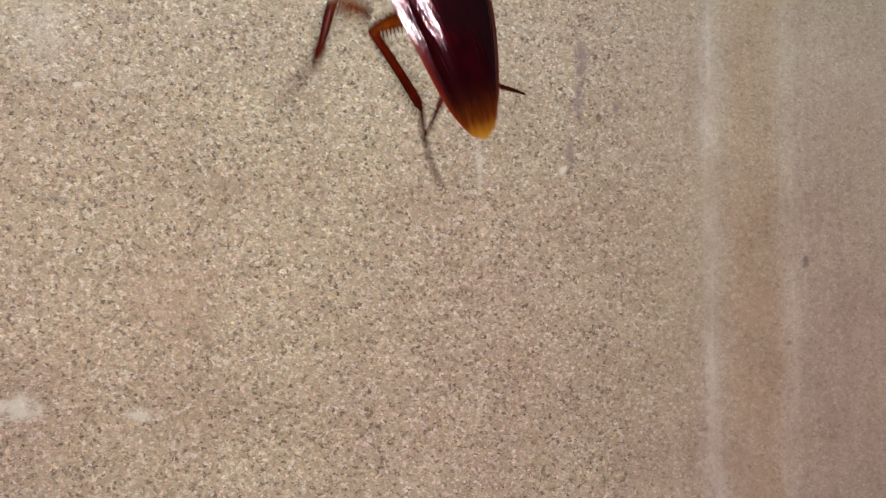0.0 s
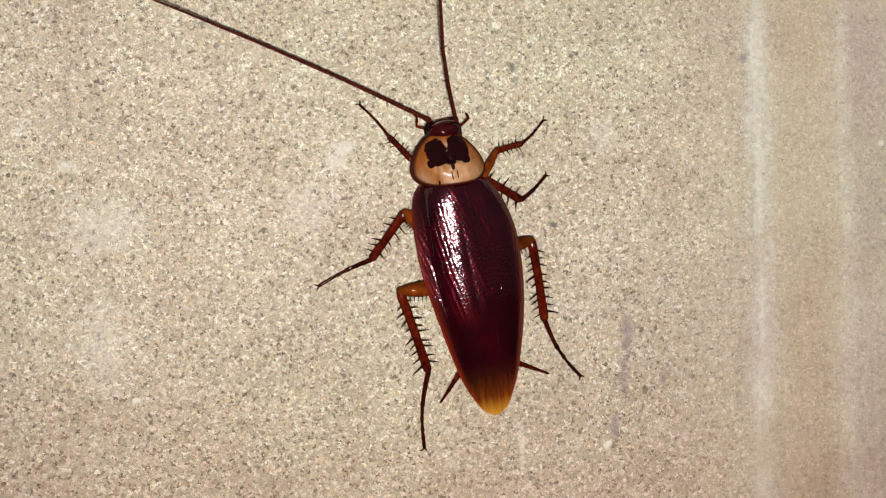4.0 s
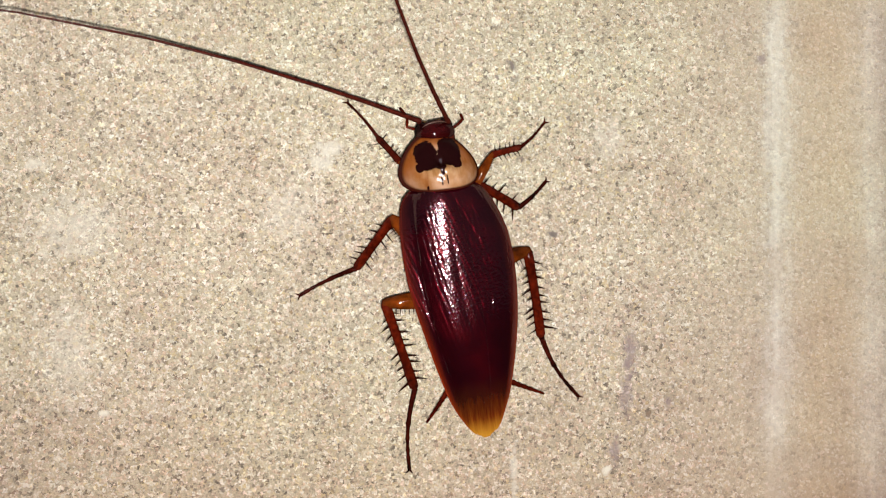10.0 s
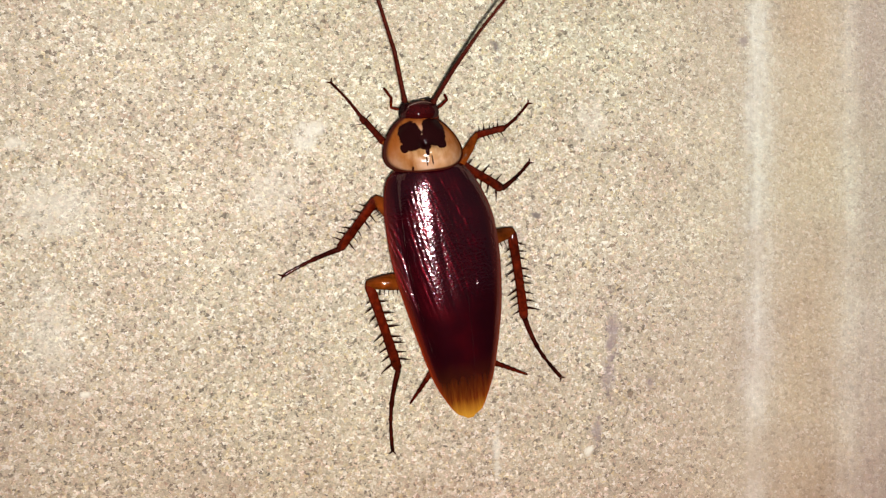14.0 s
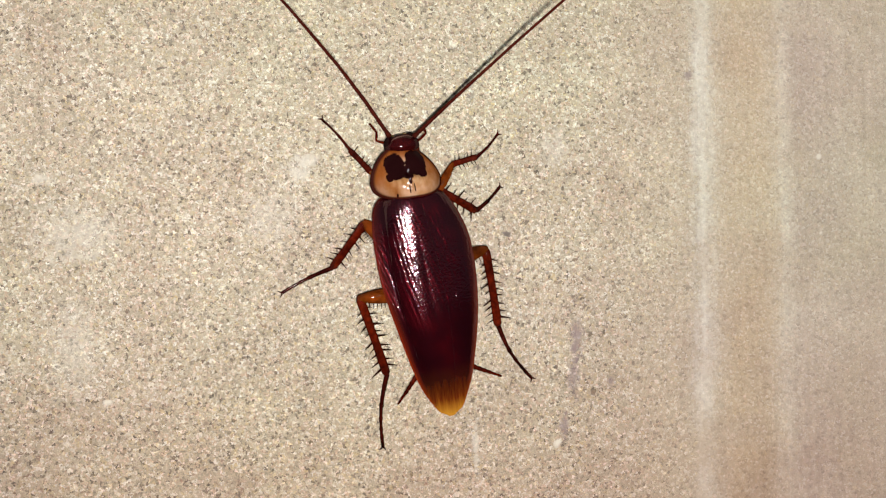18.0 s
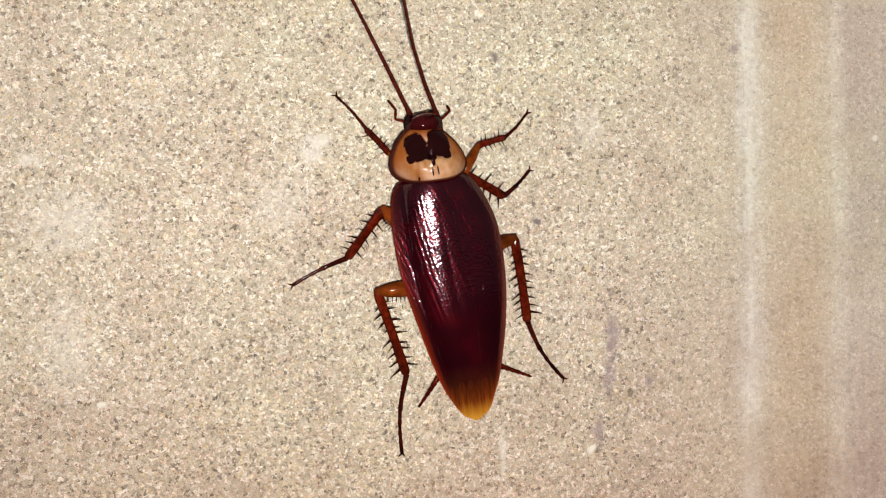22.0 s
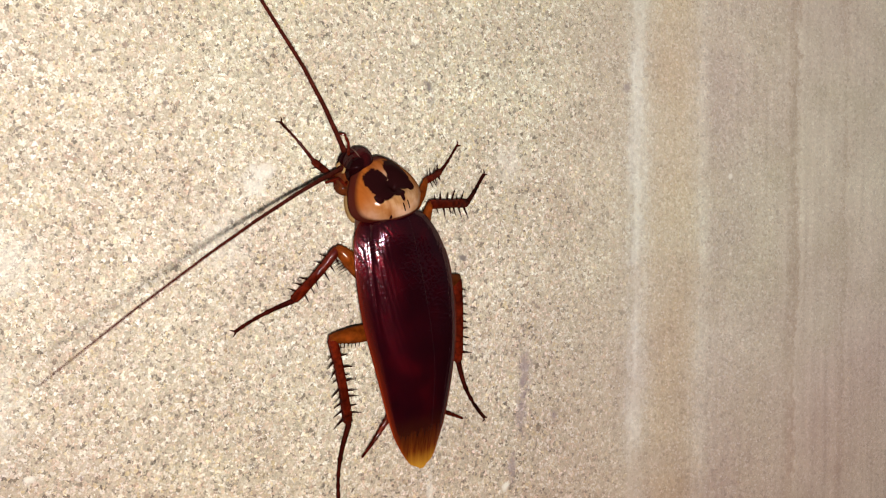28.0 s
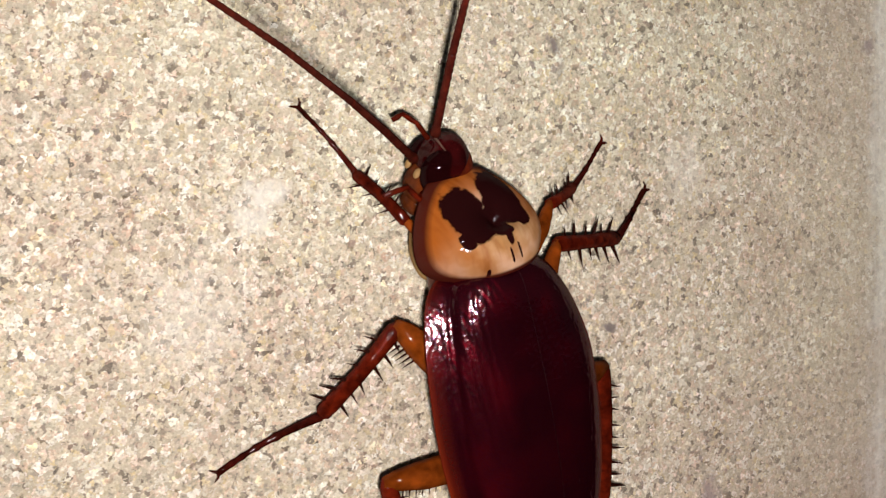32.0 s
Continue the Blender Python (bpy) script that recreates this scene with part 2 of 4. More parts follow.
    # stain tones across the wall, paler towards the far end
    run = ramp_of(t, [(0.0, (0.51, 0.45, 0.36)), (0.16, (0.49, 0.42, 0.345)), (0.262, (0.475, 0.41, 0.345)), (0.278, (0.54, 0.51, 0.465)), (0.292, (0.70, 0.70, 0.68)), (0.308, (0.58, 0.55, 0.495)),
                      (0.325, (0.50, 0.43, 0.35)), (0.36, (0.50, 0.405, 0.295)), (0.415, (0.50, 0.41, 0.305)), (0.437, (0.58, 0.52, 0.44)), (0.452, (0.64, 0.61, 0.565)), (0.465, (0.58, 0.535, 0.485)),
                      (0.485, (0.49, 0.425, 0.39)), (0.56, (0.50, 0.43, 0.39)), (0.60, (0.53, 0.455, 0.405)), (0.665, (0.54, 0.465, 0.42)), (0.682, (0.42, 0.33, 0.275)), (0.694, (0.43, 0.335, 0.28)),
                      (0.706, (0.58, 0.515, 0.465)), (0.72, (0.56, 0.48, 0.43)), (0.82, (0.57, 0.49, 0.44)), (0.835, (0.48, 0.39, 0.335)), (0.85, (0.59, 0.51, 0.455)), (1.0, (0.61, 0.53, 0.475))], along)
    # cover of the stains; it also fades the grain in place of lens blur
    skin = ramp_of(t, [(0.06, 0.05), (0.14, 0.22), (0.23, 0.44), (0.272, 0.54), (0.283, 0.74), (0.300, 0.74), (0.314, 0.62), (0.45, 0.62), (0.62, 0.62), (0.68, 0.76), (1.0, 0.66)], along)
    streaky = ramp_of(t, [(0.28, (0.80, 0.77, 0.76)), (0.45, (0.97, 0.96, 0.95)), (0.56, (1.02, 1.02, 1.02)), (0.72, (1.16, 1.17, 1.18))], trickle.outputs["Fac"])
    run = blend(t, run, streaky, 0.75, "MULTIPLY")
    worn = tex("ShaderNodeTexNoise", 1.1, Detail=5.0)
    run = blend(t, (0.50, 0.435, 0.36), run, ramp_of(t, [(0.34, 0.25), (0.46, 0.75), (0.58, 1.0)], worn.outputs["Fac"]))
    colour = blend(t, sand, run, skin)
    tint = ramp_of(t, [(0.30, (0.84, 0.80, 0.77)), (0.48, (0.98, 0.97, 0.95)), (0.62, (1.05, 1.05, 1.03)), (0.75, (1.16, 1.16, 1.15))], cloud.outputs["Fac"])
    colour = blend(t, colour, tint, 0.8, "MULTIPLY")
    wide = ramp_of(t, [(0.35, (1.0, 0.945, 0.93)), (0.65, (1.0, 1.01, 0.945))], big.outputs["Fac"])
    colour = blend(t, colour, wide, 1.0, "MULTIPLY")
    # Pinker plaster below; the beam's weaker light there is darkened into this tint.
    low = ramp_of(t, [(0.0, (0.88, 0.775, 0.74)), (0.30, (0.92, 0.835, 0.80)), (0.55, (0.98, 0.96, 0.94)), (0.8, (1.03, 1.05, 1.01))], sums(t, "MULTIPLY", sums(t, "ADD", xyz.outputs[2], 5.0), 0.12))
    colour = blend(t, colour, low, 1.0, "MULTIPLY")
    for cx, cz, rx, rz, strength, tone in MARKS:
        off = t.nodes.new("ShaderNodeVectorMath"); off.operation = "MULTIPLY_ADD"
        L(cm, off.inputs[0]); off.inputs[1].default_value, off.inputs[2].default_value = (1 / rx, 0, 1 / rz), (-cx / rx, 0, -cz / rz)
        far = t.nodes.new("ShaderNodeVectorMath"); far.operation = "LENGTH"; L(off.outputs[0], far.inputs[0])
        d = sums(t, "ADD", far.outputs["Value"], sums(t, "MULTIPLY", sums(t, "SUBTRACT", frayed.outputs["Fac"], 0.5), 3.0))
        f = t.nodes.new("ShaderNodeMapRange"); f.interpolation_type = "SMOOTHSTEP"
        L(d, f.inputs[0])
        for k, v in ((1, 0.2), (2, 1.3), (3, strength), (4, 0.0)):
            f.inputs[k].default_value = v
        colour = blend(t, colour, tone, f.outputs[0])
    L(colour, b.inputs["Base Color"])
    b.inputs["Roughness"].default_value, b.inputs["Diffuse Roughness"].default_value = 0.8, 1.0
    rise = sums(t, "ADD", sums(t, "MULTIPLY", grain.outputs["Distance"], -1.0), sums(t, "MULTIPLY", fine.outputs["Fac"], 0.5))
    rise = sums(t, "ADD", rise, sums(t, "MULTIPLY", cloud.outputs["Fac"], 1.5))
    # relief is flattened on that side too, for the same soft focus
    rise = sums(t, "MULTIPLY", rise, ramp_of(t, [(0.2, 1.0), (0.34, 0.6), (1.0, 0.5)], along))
    bp = add(t, "ShaderNodeBump", Strength=0.8, Distance=0.00024)
    L(rise, bp.inputs["Height"]); L(bp.outputs[0], b.inputs["Normal"])
    return m

WALL = wall_material()
GROUND = plain("dusty ground", (0.22, 0.2, 0.17), 0.95, scale=30, bump=0.004)
def object_cm(t):
    geo = t.nodes.new("ShaderNodeTexCoord")
    at = t.nodes.new("ShaderNodeVectorMath"); at.operation = "SCALE"; at.inputs["Scale"].default_value = 100
    t.links.new(geo.outputs["Object"], at.inputs[0])
    return at.outputs[0]

def shell_material():
    """Forewings: near black red, amber at the tip and thin margins, with lengthwise veins."""
    m, t, b = nodes_of("dark red brown forewing")
    L = t.links.new
    cm = object_cm(t)
    xyz = t.nodes.new("ShaderNodeSeparateXYZ"); L(cm, xyz.inputs[0])
    def stretched(sx, sy, scale, detail=3.0):
        v = t.nodes.new("ShaderNodeVectorMath"); v.operation = "MULTIPLY"; v.inputs[1].default_value = (sx, sy, 1)
        L(cm, v.inputs[0])
        n = add(t, "ShaderNodeTexNoise", Scale=scale, Detail=detail); L(v.outputs[0], n.inputs["Vector"])
        return n.outputs["Fac"]
    lean = t.nodes.new("ShaderNodeCombineXYZ")
    bow = sums(t, "ADD", xyz.outputs[0], sums(t, "ADD", sums(t, "MULTIPLY", xyz.outputs[1], 0.26), sums(t, "MULTIPLY", sums(t, "MULTIPLY", xyz.outputs[1], xyz.outputs[1]), 0.06)))
    L(sums(t, "MULTIPLY", bow, 17.0), lean.inputs[0]); L(sums(t, "MULTIPLY", xyz.outputs[1], 1.4), lean.inputs[1])
    fold = add(t, "ShaderNodeTexNoise", Scale=1.0, Detail=1.0); L(lean.outputs[0], fold.inputs["Vector"])
    fold = fold.outputs["Fac"]
    veins = stretched(22.0, 1.2, 1.0)
    hair = stretched(60.0, 5.0, 1.0, 2.0)
    grit = stretched(1.0, 0.6, 38.0, 0.0)
    patch = stretched(1.0, 1.0, 2.2, 3.0)
    across = t.nodes.new("ShaderNodeAttribute"); across.attribute_name = "across"
    dark = ramp_of(t, [(0.42, (0.009, 0.0003, 0.0014)), (0.56, (0.014, 0.0003, 0.0016)), (0.74, (0.032, 0.0006, 0.0020))], patch)
    tip = sums(t, "ADD", xyz.outputs[1], sums(t, "MULTIPLY", sums(t, "SUBTRACT", veins, 0.5), 0.16))
    tipf = ramp_of(t, [(0.0, 0.95), (0.12, 0.75), (0.30, 0.32), (0.55, 0.06), (0.75, 0.0)], sums(t, "ADD", tip, 1.9))
    amber = ramp_of(t, [(0.3, (0.16, 0.026, 0.002)), (0.7, (0.34, 0.085, 0.007))], hair)
    amber = blend(t, amber, (0.56, 0.27, 0.025), ramp_of(t, [(0.03, 0.85), (0.26, 0.0)], sums(t, "ADD", tip, 1.9)))
    edge = ramp_of(t, [(0.80, 0.0), (0.93, 0.30), (1.0, 0.90)], across.outputs["Fac"])
    edge = sums(t, "MULTIPLY", edge, ramp_of(t, [(0.25, 1.0), (0.62, 0.45), (0.9, 0.25)], sums(t, "MULTIPLY", sums(t, "ADD", xyz.outputs[1], 1.9), 1 / 3.2)))
    colour = blend(t, dark, (0.24, 0.026, 0.004), edge)
    colour = blend(t, colour, amber, tipf)
    # fine pits between the veins break the gloss
    rise = sums(t, "ADD", sums(t, "MULTIPLY", fold, 0.40), sums(t, "ADD", sums(t, "MULTIPLY", hair, 0.02), sums(t, "MULTIPLY", grit, 0.30)))
    pits = add(t, "ShaderNodeTexVoronoi", Scale=30.0); L(cm, pits.inputs["Vector"])
    rise = sums(t, "ADD", rise, sums(t, "MULTIPLY", pits.outputs["Distance"], 0.24))
    bp = add(t, "ShaderNodeBump", Strength=0.75, Distance=0.00011)
    L(rise, bp.inputs["Height"])
    low = add(t, "ShaderNodeBump", Strength=0.8, Distance=0.00020)
    L(sums(t, "ADD", fold, sums(t, "MULTIPLY", patch, 1.5)), low.inputs["Height"])
    shimmer = stretched(1.0, 1.0, 60.0, 1.0)
    tone = ramp_of(t, [(0.34, (0.052, 0.036, 0.070)), (0.45, (0.062, 0.060, 0.064)), (0.55, (0.064, 0.062, 0.052)), (0.66, (0.064, 0.034, 0.044))], shimmer)
    out = t.nodes["Material Output"]
    d, g, w, s1, s2 = [t.nodes.new("ShaderNode" + k) for k in ("BsdfDiffuse", "BsdfGlossy", "BsdfGlossy", "AddShader", "AddShader")]
    L(colour, d.inputs["Color"])
    L(tone, g.inputs["Color"]); g.inputs["Roughness"].default_value = 0.135; L(bp.outputs[0], g.inputs["Normal"])
    w.inputs["Color"].default_value, w.inputs["Roughness"].default_value = (0.0120, 0.0002, 0.0007, 1), 0.34; L(low.outputs[0], w.inputs["Normal"])
    for k, n in ((g, 0), (d, 1)):
        L(k.outputs[0], s1.inputs[n])
    L(s1.outputs[0], s2.inputs[0]); L(w.outputs[0], s2.inputs[1]); L(s2.outputs[0], out.inputs["Surface"])
    t.nodes.remove(b)
    return m

def collar_material():
    """The collar shield: cream and amber with two dark blotches and a dark rim."""
    m, t, b = nodes_of("cream collar with dark blotches")
    L = t.links.new
    cm = object_cm(t)
    ragged = add(t, "ShaderNodeTexNoise", Scale=14.0, Detail=3.0); L(cm, ragged.inputs["Vector"])
    soft = add(t, "ShaderNodeTexNoise", Scale=4.0, Detail=3.0); L(cm, soft.inputs["Vector"])
    across = t.nodes.new("ShaderNodeAttribute"); across.attribute_name = "across"
    cream = ramp_of(t, [(0.36, (0.30, 0.15, 0.055)), (0.5, (0.42, 0.25, 0.125)), (0.62, (0.56, 0.38, 0.25))], soft.outputs["Fac"])
    place = t.nodes.new("ShaderNodeSeparateXYZ"); L(cm, place.inputs[0])
    front = ramp_of(t, [(0.12, 0.25), (0.35, 0.75), (0.5, 1.0)], sums(t, "SUBTRACT", place.outputs[1], 1.0))
    colour = blend(t, cream, (0.26, 0.070, 0.010), sums(t, "MULTIPLY", front, ramp_of(t, [(0.25, 0.0), (0.66, 0.8), (0.86, 1.0)], across.outputs["Fac"])))
    # pale folds that run back from the blotches, then the blotches: along, across, half sizes
    streak = t.nodes.new("ShaderNodeVectorMath"); streak.operation = "MULTIPLY"; L(cm, streak.inputs[0]); streak.inputs[1].default_value = (16.0, 3.0, 1.0)
    crease = add(t, "ShaderNodeTexNoise", Scale=1.0, Detail=3.0); L(streak.outputs[0], crease.inputs["Vector"])
    colour = blend(t, colour, ramp_of(t, [(0.32, (0.72, 0.55, 0.42)), (0.5, (1.0, 1.0, 1.0)), (0.68, (1.16, 1.16, 1.15))], crease.outputs["Fac"]), 0.8, "MULTIPLY")
    for cu, cv, ru, rv in ((1.570, -0.105, 0.190, 0.142), (1.580, 0.182, 0.190, 0.142), (1.44, -0.215, 0.06, 0.045), (1.43, 0.225, 0.07, 0.060),
                           (1.47, 0.035, 0.100, 0.075), (1.40, 0.032, 0.10, 0.026), (1.24, 0.005, 0.055, 0.010), (1.25, 0.072, 0.06, 0.009), (1.19, -0.16, 0.03, 0.012)):
        off = t.nodes.new("ShaderNodeVectorMath"); off.operation = "MULTIPLY_ADD"
        L(cm, off.inputs[0]); off.inputs[1].default_value, off.inputs[2].default_value = (1 / rv, 1 / ru, 0), (-cv / rv, -cu / ru, 0)
        squared = t.nodes.new("ShaderNodeVectorMath"); squared.operation = "MULTIPLY"
        L(off.outputs[0], squared.inputs[0]); L(off.outputs[0], squared.inputs[1])
        far = t.nodes.new("ShaderNodeVectorMath"); far.operation = "LENGTH"; L(squared.outputs[0], far.inputs[0])
        round_ = t.nodes.new("ShaderNodeVectorMath"); round_.operation = "LENGTH"; L(off.outputs[0], round_.inputs[0])
        both = sums(t, "MULTIPLY", sums(t, "ADD", sums(t, "SQRT", far.outputs["Value"]), round_.outputs["Value"]), 0.5)
        d = sums(t, "ADD", both, sums(t, "MULTIPLY", sums(t, "SUBTRACT", ragged.outputs["Fac"], 0.5), 0.48))
        f = ramp_of(t, [(0.90, 1.0), (1.0, 0.0)], d)
        colour = blend(t, colour, (0.012, 0.002, 0.002), f)
    colour = blend(t, colour, (0.05, 0.008, 0.004), ramp_of(t, [(0.88, 0.0), (0.94, 1.0)], across.outputs["Fac"]))
    bp = add(t, "ShaderNodeBump", Strength=0.8, Distance=0.00030)
    L(sums(t, "ADD", soft.outputs["Fac"], sums(t, "MULTIPLY", ragged.outputs["Fac"], 0.35)), bp.inputs["Height"])
    lacquer(m, t, b, colour, 0.18, 0.016, bp.outputs[0])
    return m

SHELL, CREAM = shell_material(), collar_material()
LEG = plain("red brown leg", (0.080, 0.0070, 0.0020), 0.15, shine=0.020, scale=1500, vary=0.9, bump=0.0003)
THIGH = plain("orange brown leg", (0.150, 0.029, 0.003), 0.14, shine=0.016, vary=0.8, bump=0.0003)
TARSUS = plain("dark brown foot", (0.034, 0.0042, 0.0022), 0.16, shine=0.016, scale=1800, vary=0.9)
PALE_LEG = plain("pale horn", (0.34, 0.20, 0.075), 0.3, shine=0.01)
BELLY = plain("brown belly", (0.07, 0.014, 0.007), 0.4, scale=500)
HEAD = plain("dark maroon head", (0.027, 0.0016, 0.0018), 0.12, shine=0.035, vary=0.6)
FACE = plain("amber face", (0.12, 0.026, 0.006), 0.15, shine=0.02, vary=0.8, bump=0.0002)
NAPE = plain("red brown nape", (0.075, 0.010, 0.003), 0.16, shine=0.02, scale=1500, vary=0.8)
# pale tone of the highlight that is modelled as a line on the crown
GLINT = plain("crown highlight", (0.10, 0.055, 0.04), 0.3, shine=0.02)
BLACK = plain("black eye", (0.009, 0.0010, 0.0012), 0.08, shine=0.015)
SPINE = plain("black brown spine", (0.02, 0.005, 0.003), 0.4, shine=0.0006)
FEELER = plain("brown feeler", (0.060, 0.009, 0.005), 0.3, scale=2500, vary=0.6, shine=0.010, bump=0.00005)

# ---- helpers of this scene ----
def part(name, bm, material, parent=None, label=""):
    me = bpy.data.meshes.new(name)
    for f in bm.faces:
        f.smooth = True
    bm.to_mesh(me); bm.free()
    ob = new(name, me)
    for x in material if isinstance(material, (list, tuple)) else [material]:
        me.materials.append(x)
    if parent:
        ob.parent = parent
    if label:
        tagged(ob, label)
    return ob

def C(u, v, h):
    """Centimetres along the body, to its right and off the wall, as the insect's own space."""
    return Vector((v * 0.01, u * 0.01, h * 0.01))

def tube(bm, spine, radii, sides=8):
    """A rounded limb along points with a radius at each."""
    rings = []
    for i, p in enumerate(spine):
        d = (spine[min(i + 1, len(spine) - 1)] - spine[max(i - 1, 0)]).normalized()
        a = d.orthogonal().normalized() if abs(d.z) > 0.95 else d.cross(Vector((0, 0, 1))).normalized()
        c = d.cross(a)
        rings.append([bm.verts.new(p + radii[i] * (math.cos(s) * a + math.sin(s) * c))
                      for s in [2 * math.pi * k / sides for k in range(sides)]])
    for r, s in zip(rings, rings[1:]):
        for k in range(sides):
            bm.faces.new((r[k], r[(k + 1) % sides], s[(k + 1) % sides], s[k]))
    bm.faces.new(rings[0][::-1]); bm.faces.new(rings[-1])
    return bm

def smooth(table, x):
    """A table of (x, value) read by a smooth curve."""
    xs, ys = zip(*table)
    i = max(0, min(len(xs) - 2, int(np.searchsorted(xs, x)) - 1))
    t = min(1, max(0, (x - xs[i]) / (xs[i + 1] - xs[i])))
    g = lambda k: 0 if k in (0, len(xs) - 1) else (ys[k + 1] - ys[k - 1]) / (xs[k + 1] - xs[k - 1])
    w = xs[i + 1] - xs[i]
    return ((2 * t**3 - 3 * t**2 + 1) * ys[i] + (t**3 - 2 * t**2 + t) * w * g(i)
            + (3 * t**2 - 2 * t**3) * ys[i + 1] + (t**3 - t**2) * w * g(i + 1))

# ---- setting ----
def build_wall():
    near = [round(-0.16 + 0.004 * k, 4) for k in range(81)]
    xs = [-1.6, -0.6, -0.25] + near + [0.25, 0.6, 1.6]
    zs = [0.0, 0.6, 1.1] + [1.4 + z for z in near] + [1.7, 2.2, 2.8]
    bm = bmesh.new()
    def depth(x, z):
        edge = min(1, max(0, (x - 0.055) / 0.02))
        swell = edge * edge * (3 - 2 * edge) * min(1, max(0, (0.2 - x) / 0.06))
        return -0.001 * swell + 0.0003 * noise.noise(Vector((x * 40, z * 40, 1)))
    grid = [[bm.verts.new((x, depth(x, z), z)) for x in xs] for z in zs]
    for a, b in zip(grid, grid[1:]):
        for i in range(len(xs) - 1):
            bm.faces.new((a[i], a[i + 1], b[i + 1], b[i]))
    rim = [e for e in bm.edges if e.is_boundary]
    out = bmesh.ops.extrude_edge_only(bm, edges=rim)
    ring = [v for v in out["geom"] if isinstance(v, bmesh.types.BMVert)]
    for v in ring:
        v.co.y = 0.15
    bmesh.ops.contextual_create(bm, geom=[e for e in bm.edges if e.is_boundary])
    bmesh.ops.recalc_face_normals(bm, faces=bm.faces)
    return tagged(part("wall_north", bm, WALL), "rough beige sand-cement wall with pale and brown run stains", "wall", kind="structure")

build_wall()

def build_ground():
    bm = bmesh.new()
    n = 24
    g = [[bm.verts.new(((i / n - 0.5) * 60, (j / n - 0.5) * 60, 0.0)) for i in range(n + 1)] for j in range(n + 1)]
    for a, b in zip(g, g[1:]):
        for i in range(n):
            bm.faces.new((a[i], a[i + 1], b[i + 1], b[i]))
    for v in bm.verts:
        v.co.z = -0.004
    return tagged(part("ground", bm, GROUND), "dusty bare ground at the foot of the wall", "ground", kind="structure")

build_ground()

# ---- the torch beside the lens ----
def build_torch():
    body = new("torch")
    tagged(body, "small black torch with a lit white lamp, carried beside the lens", "torch")
    # Unseen housing, added so that its hood dims the edges of the beam.
    bm = bmesh.new()
    n, rim = 24, []
    for r, z in ((0.0, 0.0), (0.0035, 0.0), (0.0035, -0.0045), (0.0040, -0.0045), (0.0040, 0.016), (0.0035, 0.018), (0.0, 0.018)):
        rim.append([bm.verts.new((r * math.cos(2 * math.pi * k / n), r * math.sin(2 * math.pi * k / n), z)) for k in range(n)] if r else [bm.verts.new((0, 0, z))] * n)
    for p, q in zip(rim, rim[1:]):
        for k in range(n):
            f = list(dict.fromkeys((p[k], p[(k + 1) % n], q[(k + 1) % n], q[k])))
            bm.faces.new(f)
    bmesh.ops.recalc_face_normals(bm, faces=bm.faces)
    part("housing", bm, plain("black plastic", (0.004, 0.004, 0.004), 0.9, spec=0.05), body, "added black plastic housing with a deep hood that narrows the beam")
    bm = bmesh.new()
    tube(bm, [Vector((0, 0, z)) for z in (-0.0002, -0.0006)], [0.0019, 0.0018], 20)
    m, t, b = nodes_of("lit lamp")
    b.inputs["Emission Color"].default_value = (0.985, 0.945, 0.92, 1)
    b.inputs["Emission Strength"].default_value = 11200.0
    part("lamp", bm, m, body, "bright white lamp")
    return body

TORCH = build_torch()

# ---- the cockroach ----
BASE = Matrix(((0.9785, -0.2064, 0, 0.0003), (0, 0, -1, 0), (0.2064, 0.9785, 0, 1.4015), (0, 0, 0, 1)))
ROACH = new("cockroach")
tagged(ROACH, "large red-brown cockroach with a cream collar clinging to the wall", "cockroach")
ROACH.matrix_world = BASE

WIDTH_L = [(-1.88, 0.02), (-1.80, 0.13), (-1.55, 0.27), (-1.30, 0.36), (-0.65, 0.49), (0.03, 0.585), (0.55, 0.585), (0.90, 0.54), (1.14, 0.44), (1.38, 0.16)]
WIDTH_R = [(-1.88, 0.07), (-1.80, 0.19), (-1.60, 0.31), (-1.37, 0.415), (-0.80, 0.585), (-0.23, 0.695), (0.28, 0.735), (0.65, 0.70), (1.10, 0.53), (1.38, 0.24)]
EDGE_H = [(-1.88, 0.46), (-1.3, 0.54), (-0.5, 0.67), (0.0, 0.70), (0.7, 0.715), (1.12, 0.67), (1.38, 0.60)]
RIDGE_H = [(-1.88, 0.47), (-1.3, 0.66), (-0.6, 0.85), (0.0, 0.90), (0.7, 0.93), (1.12, 0.93), (1.38, 0.80)]

def mark_across(ob, values):
    at = ob.data.attributes.new("across", "FLOAT", "POINT")
    at.data.foreach_set("value", values)

